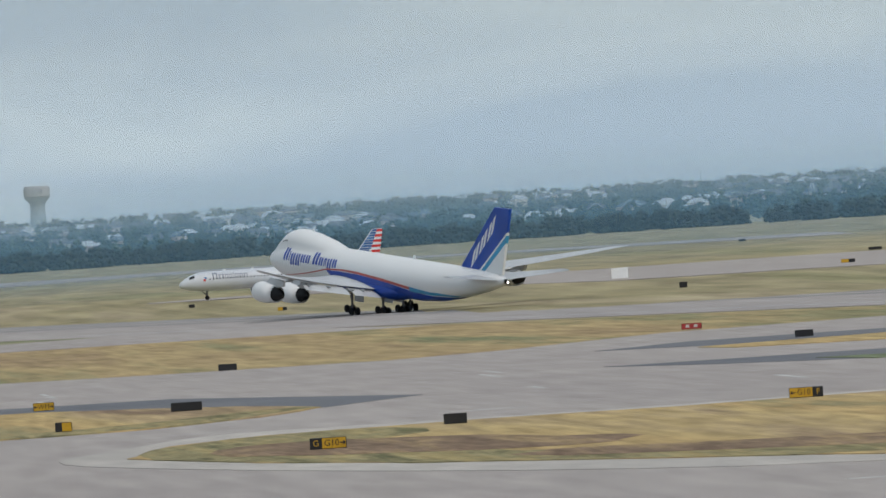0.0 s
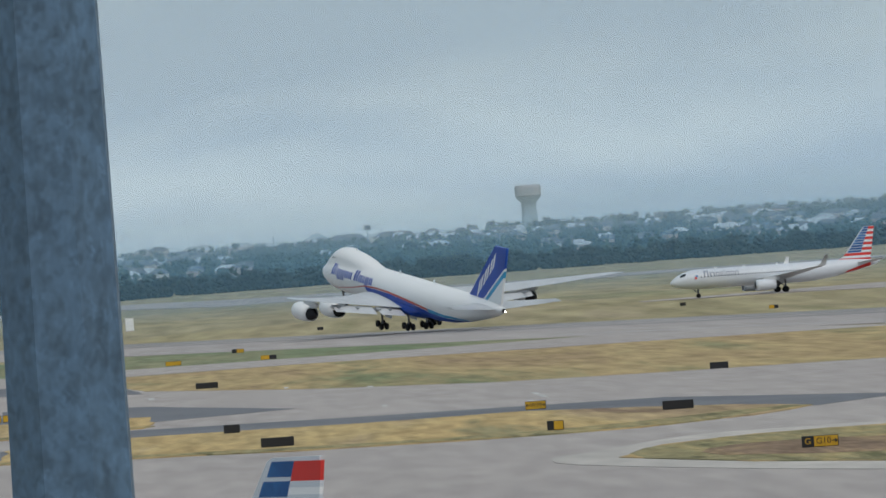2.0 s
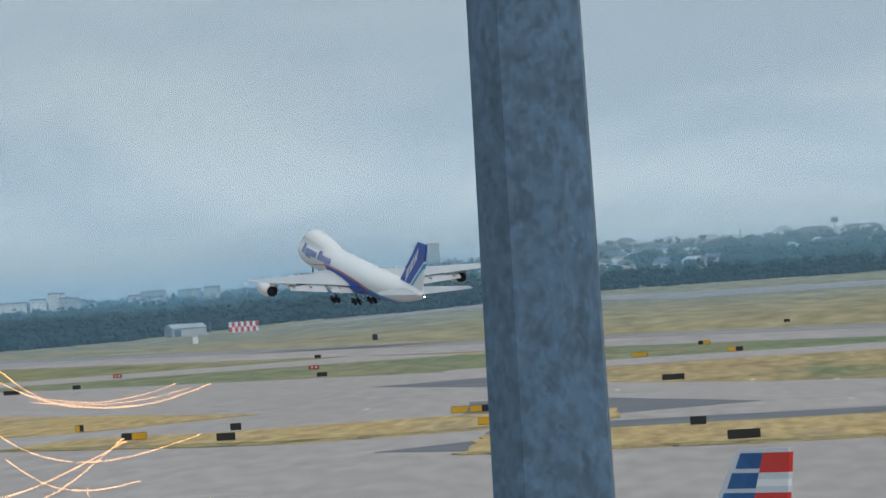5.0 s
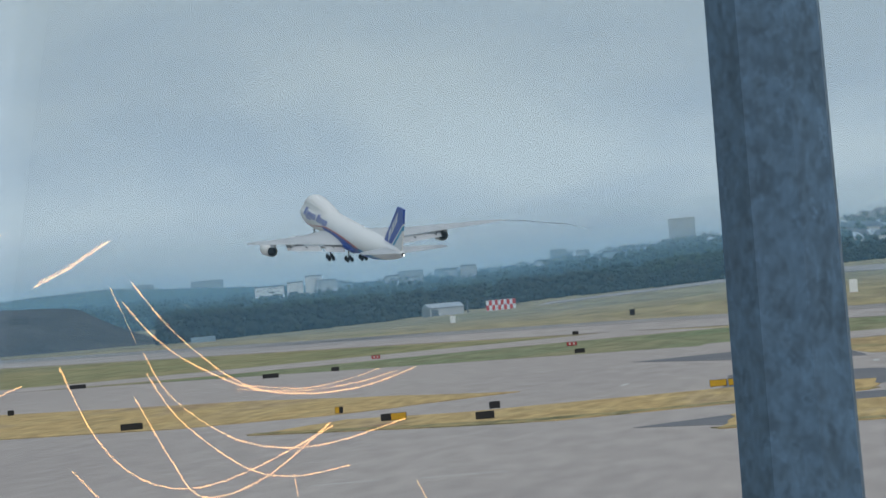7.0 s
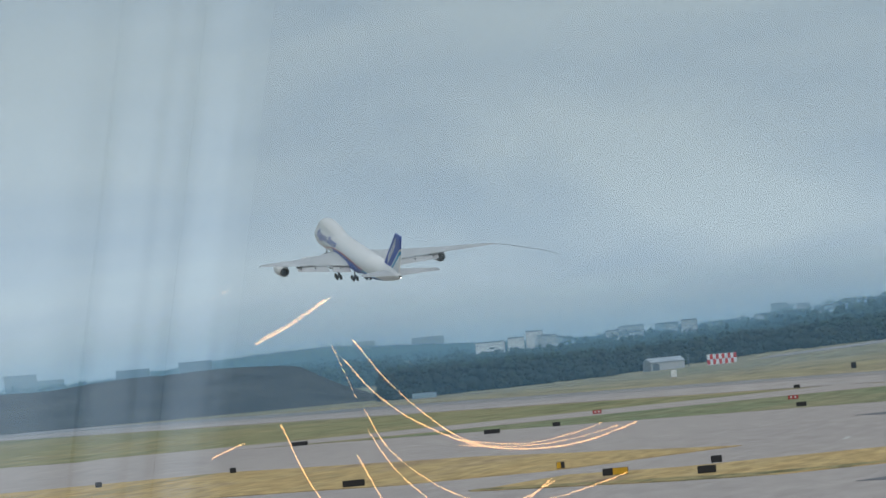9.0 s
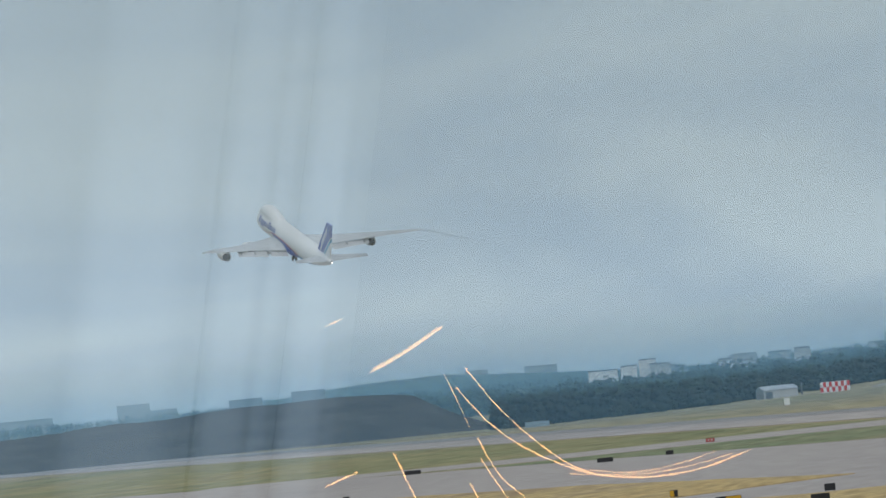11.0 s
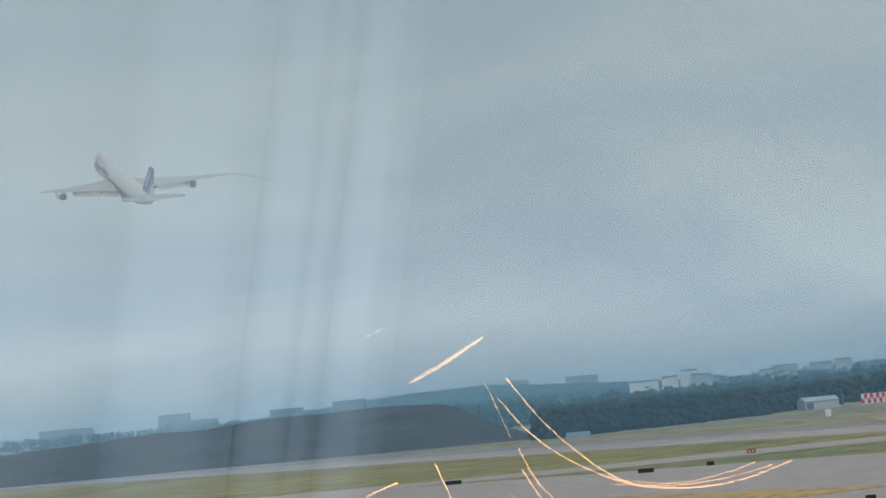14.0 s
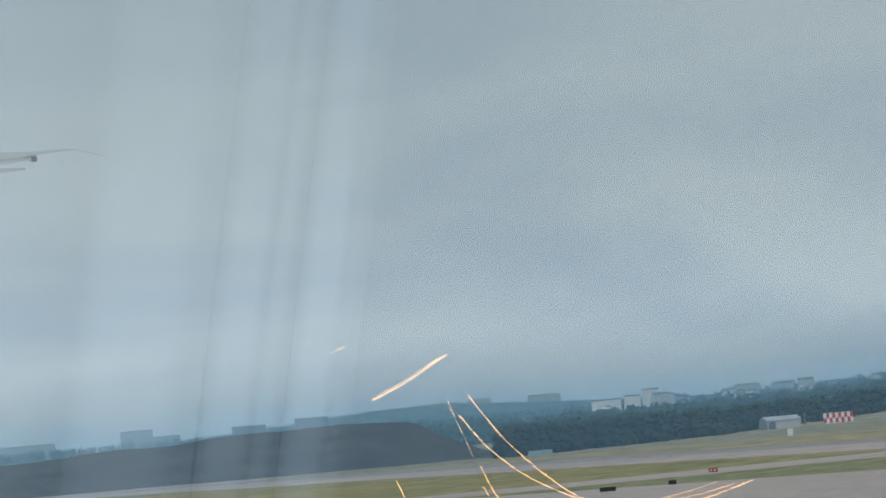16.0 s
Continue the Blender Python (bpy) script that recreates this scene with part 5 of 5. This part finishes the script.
def glow_tube(points, r0, parent, dash):
    """A curved glowing filament, broken by small dark collars."""
    fine = []
    n = len(points)
    for i in range(n - 1):
        p0, p1, p2, p3 = points[max(0, i - 1)], points[i], points[i + 1], points[min(n - 1, i + 2)]
        for k in range(8):
            t = k / 8
            fine.append(0.5 * ((2 * p1) + (p2 - p0) * t + (2 * p0 - 5 * p1 + 4 * p2 - p3) * t * t + (3 * p1 - p0 - 3 * p2 + p3) * t * t * t))
    fine.append(points[-1])
    vs, fs, run = [], [], 0
    for i in range(len(fine) - 1):
        a, b = fine[i], fine[i + 1]
        if dash and i % dash == dash - 1:
            b = a.lerp(b, 0.8)
        d = (b - a).normalized()
        s = d.cross(Vector((0, 1, 0))).normalized()
        u = Vector((0, 1, 0))
        k = len(vs)
        for p in (a, b):
            for q in range(4):
                ang = math.pi / 2 * q
                vs.append(p + (s * math.cos(ang) + u * math.sin(ang)) * r0)
        for q in range(4):
            fs.append((k + q, k + (q + 1) % 4, k + 4 + (q + 1) % 4, k + 4 + q))
    return put("filament", mesh_of("filament", vs, fs, M["warm_glow"]), parent, "thin glowing amber filament")


def chandelier():
    root = new("ceiling_lamp")
    D = 6.5
    c = behind(7.0, -1.0, D)
    root.matrix_basis = Matrix.Identity(4)
    bm = bmesh.new()
    rod(bm, (c.x, c.y, 13.3), (c.x, c.y, 13.2), 0.12, sides=16)
    part("canopy", bm, M["dark"], root)
    bm = bmesh.new()
    rod(bm, (c.x, c.y, 13.25), (c.x, c.y, c.z), 0.0012, sides=6)
    part("cord", bm, M["dark"], root)
    curves = {
        "a": [(8.26, 0.31), (7.94, 0.45), (7.55, 0.67)],
        "b": [(7.47, 0.1), (7.22, -0.23), (6.88, -0.52), (6.38, -0.78), (5.87, -0.88), (5.34, -0.86), (4.82, -0.72)],
        "c": [(7.37, 0.27), (7.06, -0.17), (6.63, -0.60), (6.28, -0.81), (5.85, -0.88), (5.5, -0.88)],
        "d": [(7.32, -0.38), (7.11, -0.79), (6.62, -1.2), (6.12, -1.36), (5.59, -1.34), (4.95, -1.18)],
        "e": [(7.31, -0.57), (7.03, -1.03), (6.49, -1.5), (6.03, -1.63), (5.51, -1.57)],
        "f": [(8.1, -0.45), (7.84, -1.09), (7.49, -1.5), (7.03, -1.66), (6.45, -1.55), (5.62, -1.19)],
        "g": [(7.43, -0.79), (7.16, -1.36), (6.88, -1.75), (6.3, -1.62), (5.65, -1.16)],
        "h": [(7.57, 0.24), (7.38, -0.28)],
        "i": [(8.76, -0.70), (8.6, -0.64), (8.45, -0.59)],
        "j": [(8.63, 0.77), (8.46, 0.83)],
        "k": [(6.03, -1.59), (6.01, -1.83)],
        "l": [(4.91, -1.76), (4.83, -1.95)],
        "m": [(8.06, -1.41), (7.84, -1.68)],
        "n": [(6.5, -0.79), (5.9, -0.85), (5.4, -0.82), (5.0, -0.74)],
        "o": [(6.4, -0.76), (5.9, -0.83), (5.45, -0.78), (5.15, -0.70)],
        "p": [(8.22, 0.35), (7.94, 0.47), (7.60, 0.66)],
    }
    thin = {"h": 0.0003, "j": 0.00022, "k": 0.0004, "l": 0.0004, "c": 0.0007, "d": 0.0006, "e": 0.0006, "n": 0.0004, "o": 0.0004, "p": 0.0004}
    for key, pts in curves.items():
        glow_tube([behind(a, e, D) for a, e in pts], thin.get(key, 0.0007), root, 0 if key in "ahijklp" else 4)
    tagged(root, "ceiling lamp of curved glowing amber filaments", "lamp")


chandelier()


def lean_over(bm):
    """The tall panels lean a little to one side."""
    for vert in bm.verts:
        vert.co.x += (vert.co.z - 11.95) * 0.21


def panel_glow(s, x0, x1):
    """The glow of an added panel, brightest along its middle."""
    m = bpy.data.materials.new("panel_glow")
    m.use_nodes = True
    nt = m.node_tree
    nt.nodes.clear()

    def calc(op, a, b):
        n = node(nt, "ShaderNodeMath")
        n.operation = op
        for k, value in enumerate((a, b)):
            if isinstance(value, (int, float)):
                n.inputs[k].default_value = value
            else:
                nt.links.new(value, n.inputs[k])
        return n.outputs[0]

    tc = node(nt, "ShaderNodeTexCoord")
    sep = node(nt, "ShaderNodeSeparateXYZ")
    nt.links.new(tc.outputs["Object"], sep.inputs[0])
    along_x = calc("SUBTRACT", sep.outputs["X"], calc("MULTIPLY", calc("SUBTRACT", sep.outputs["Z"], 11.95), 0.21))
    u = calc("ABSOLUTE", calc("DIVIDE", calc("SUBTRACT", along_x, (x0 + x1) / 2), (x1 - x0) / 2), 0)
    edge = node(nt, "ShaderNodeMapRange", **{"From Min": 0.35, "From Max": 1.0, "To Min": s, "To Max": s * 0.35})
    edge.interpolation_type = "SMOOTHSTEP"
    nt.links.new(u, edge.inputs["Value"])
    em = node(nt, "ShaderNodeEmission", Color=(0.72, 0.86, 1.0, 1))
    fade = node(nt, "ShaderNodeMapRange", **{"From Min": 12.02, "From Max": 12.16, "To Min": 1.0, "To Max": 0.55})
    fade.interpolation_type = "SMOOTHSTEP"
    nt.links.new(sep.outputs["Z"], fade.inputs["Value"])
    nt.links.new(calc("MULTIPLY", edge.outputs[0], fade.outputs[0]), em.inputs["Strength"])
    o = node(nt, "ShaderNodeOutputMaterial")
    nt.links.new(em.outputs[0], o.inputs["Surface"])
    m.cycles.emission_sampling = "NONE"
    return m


def streak_panels():
    """Glowing panels added at the room's end so that the pane mirrors faint pale streaks."""
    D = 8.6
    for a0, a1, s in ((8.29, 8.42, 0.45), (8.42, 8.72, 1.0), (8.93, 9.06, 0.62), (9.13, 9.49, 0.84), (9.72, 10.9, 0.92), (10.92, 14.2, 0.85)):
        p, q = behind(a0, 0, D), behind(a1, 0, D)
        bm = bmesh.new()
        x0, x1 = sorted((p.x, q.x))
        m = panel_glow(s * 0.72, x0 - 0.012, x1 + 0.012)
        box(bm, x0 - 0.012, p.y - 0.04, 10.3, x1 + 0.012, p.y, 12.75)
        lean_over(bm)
        root = part("streak_panel", bm, m, None)
        tagged(root, "tall glowing panel added to mirror as a pale streak", "light box", "light boxes")
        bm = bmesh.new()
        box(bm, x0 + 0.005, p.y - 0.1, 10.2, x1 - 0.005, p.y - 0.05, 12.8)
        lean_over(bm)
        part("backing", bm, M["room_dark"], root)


streak_panels()


# ---- movement ----
def motions():
    # seconds, bearing along the runway as distance over offset, offset, height, pitch, bank
    rows = [(0, 1.6948, 514.7, 0.0, 6.4, 0.0), (0.5, 1.7777, 514.7, 0.0, 6.8, 0.0), (1.0, 1.8615, 514.4, 0.15, 7.7, 0.0), (1.5, 1.9452, 514, 0.45, 8.7, -0.3), (2.0, 2.0275, 513.5, 1.0, 9.3, -0.5), (3.0, 2.1971, 512.5, 2.85, 10.4, -0.7),
            (4.3, 2.4180, 512, 7.1, 11.5, -0.7), (5.6, 2.6444, 512, 13.0, 12.2, -0.7), (7.0, 2.8905, 512, 20.2, 12.8, -0.7), (8.0, 3.0690, 512, 27.6, 13.5, -0.5),
            (9.5, 3.3275, 508, 41.4, 14.8, -0.7), (11.0, 3.5885, 504, 57.3, 15.8, -1.2), (12.0, 3.7620, 502.5, 69.1, 16.1, -1.6), (13.0, 3.9310, 501, 80.8, 16.1, -1.4), (14.0, 4.1060, 501, 93.4, 16.0, -1.1), (15.0, 4.2830, 501, 106.6, 16.2, -1.2), (16.0, 4.4560, 501, 119.4, 16.3, -1.2)]
    walk(cargo, [(t, pose(*along(q * v, v), z + 0.06, p, b, HEADING + smoothstep(8, 12, t) * 0.4)) for t, q, v, z, p, b in rows])
    # the vapour forms at the wing tip once the nose is up
    inside, tip = pose(0, 27, 6.3, 9), pose(34.5, -18.6, 10.5)
    walk(vapour, [(0, inside), (2.0, inside), (2.3, tip), (16.0, tip)])
    for leg in gear_legs:
        at = leg.matrix_basis.copy()
        fold = 80 if leg is gear_legs[4] else (70 if leg in gear_legs[:2] else -70)
        turned = at @ (pose(0, 0, 0.6, fold) if leg not in gear_legs[:2] else pose(0, 0, 0.6, 0, 75 if at.translation.x < 0 else -75, 0))
        walk(leg, [(0, at), (9.8, at), (10.6, at.lerp(turned, 0.5)), (11.5, turned), (16.0, turned)])


motions()
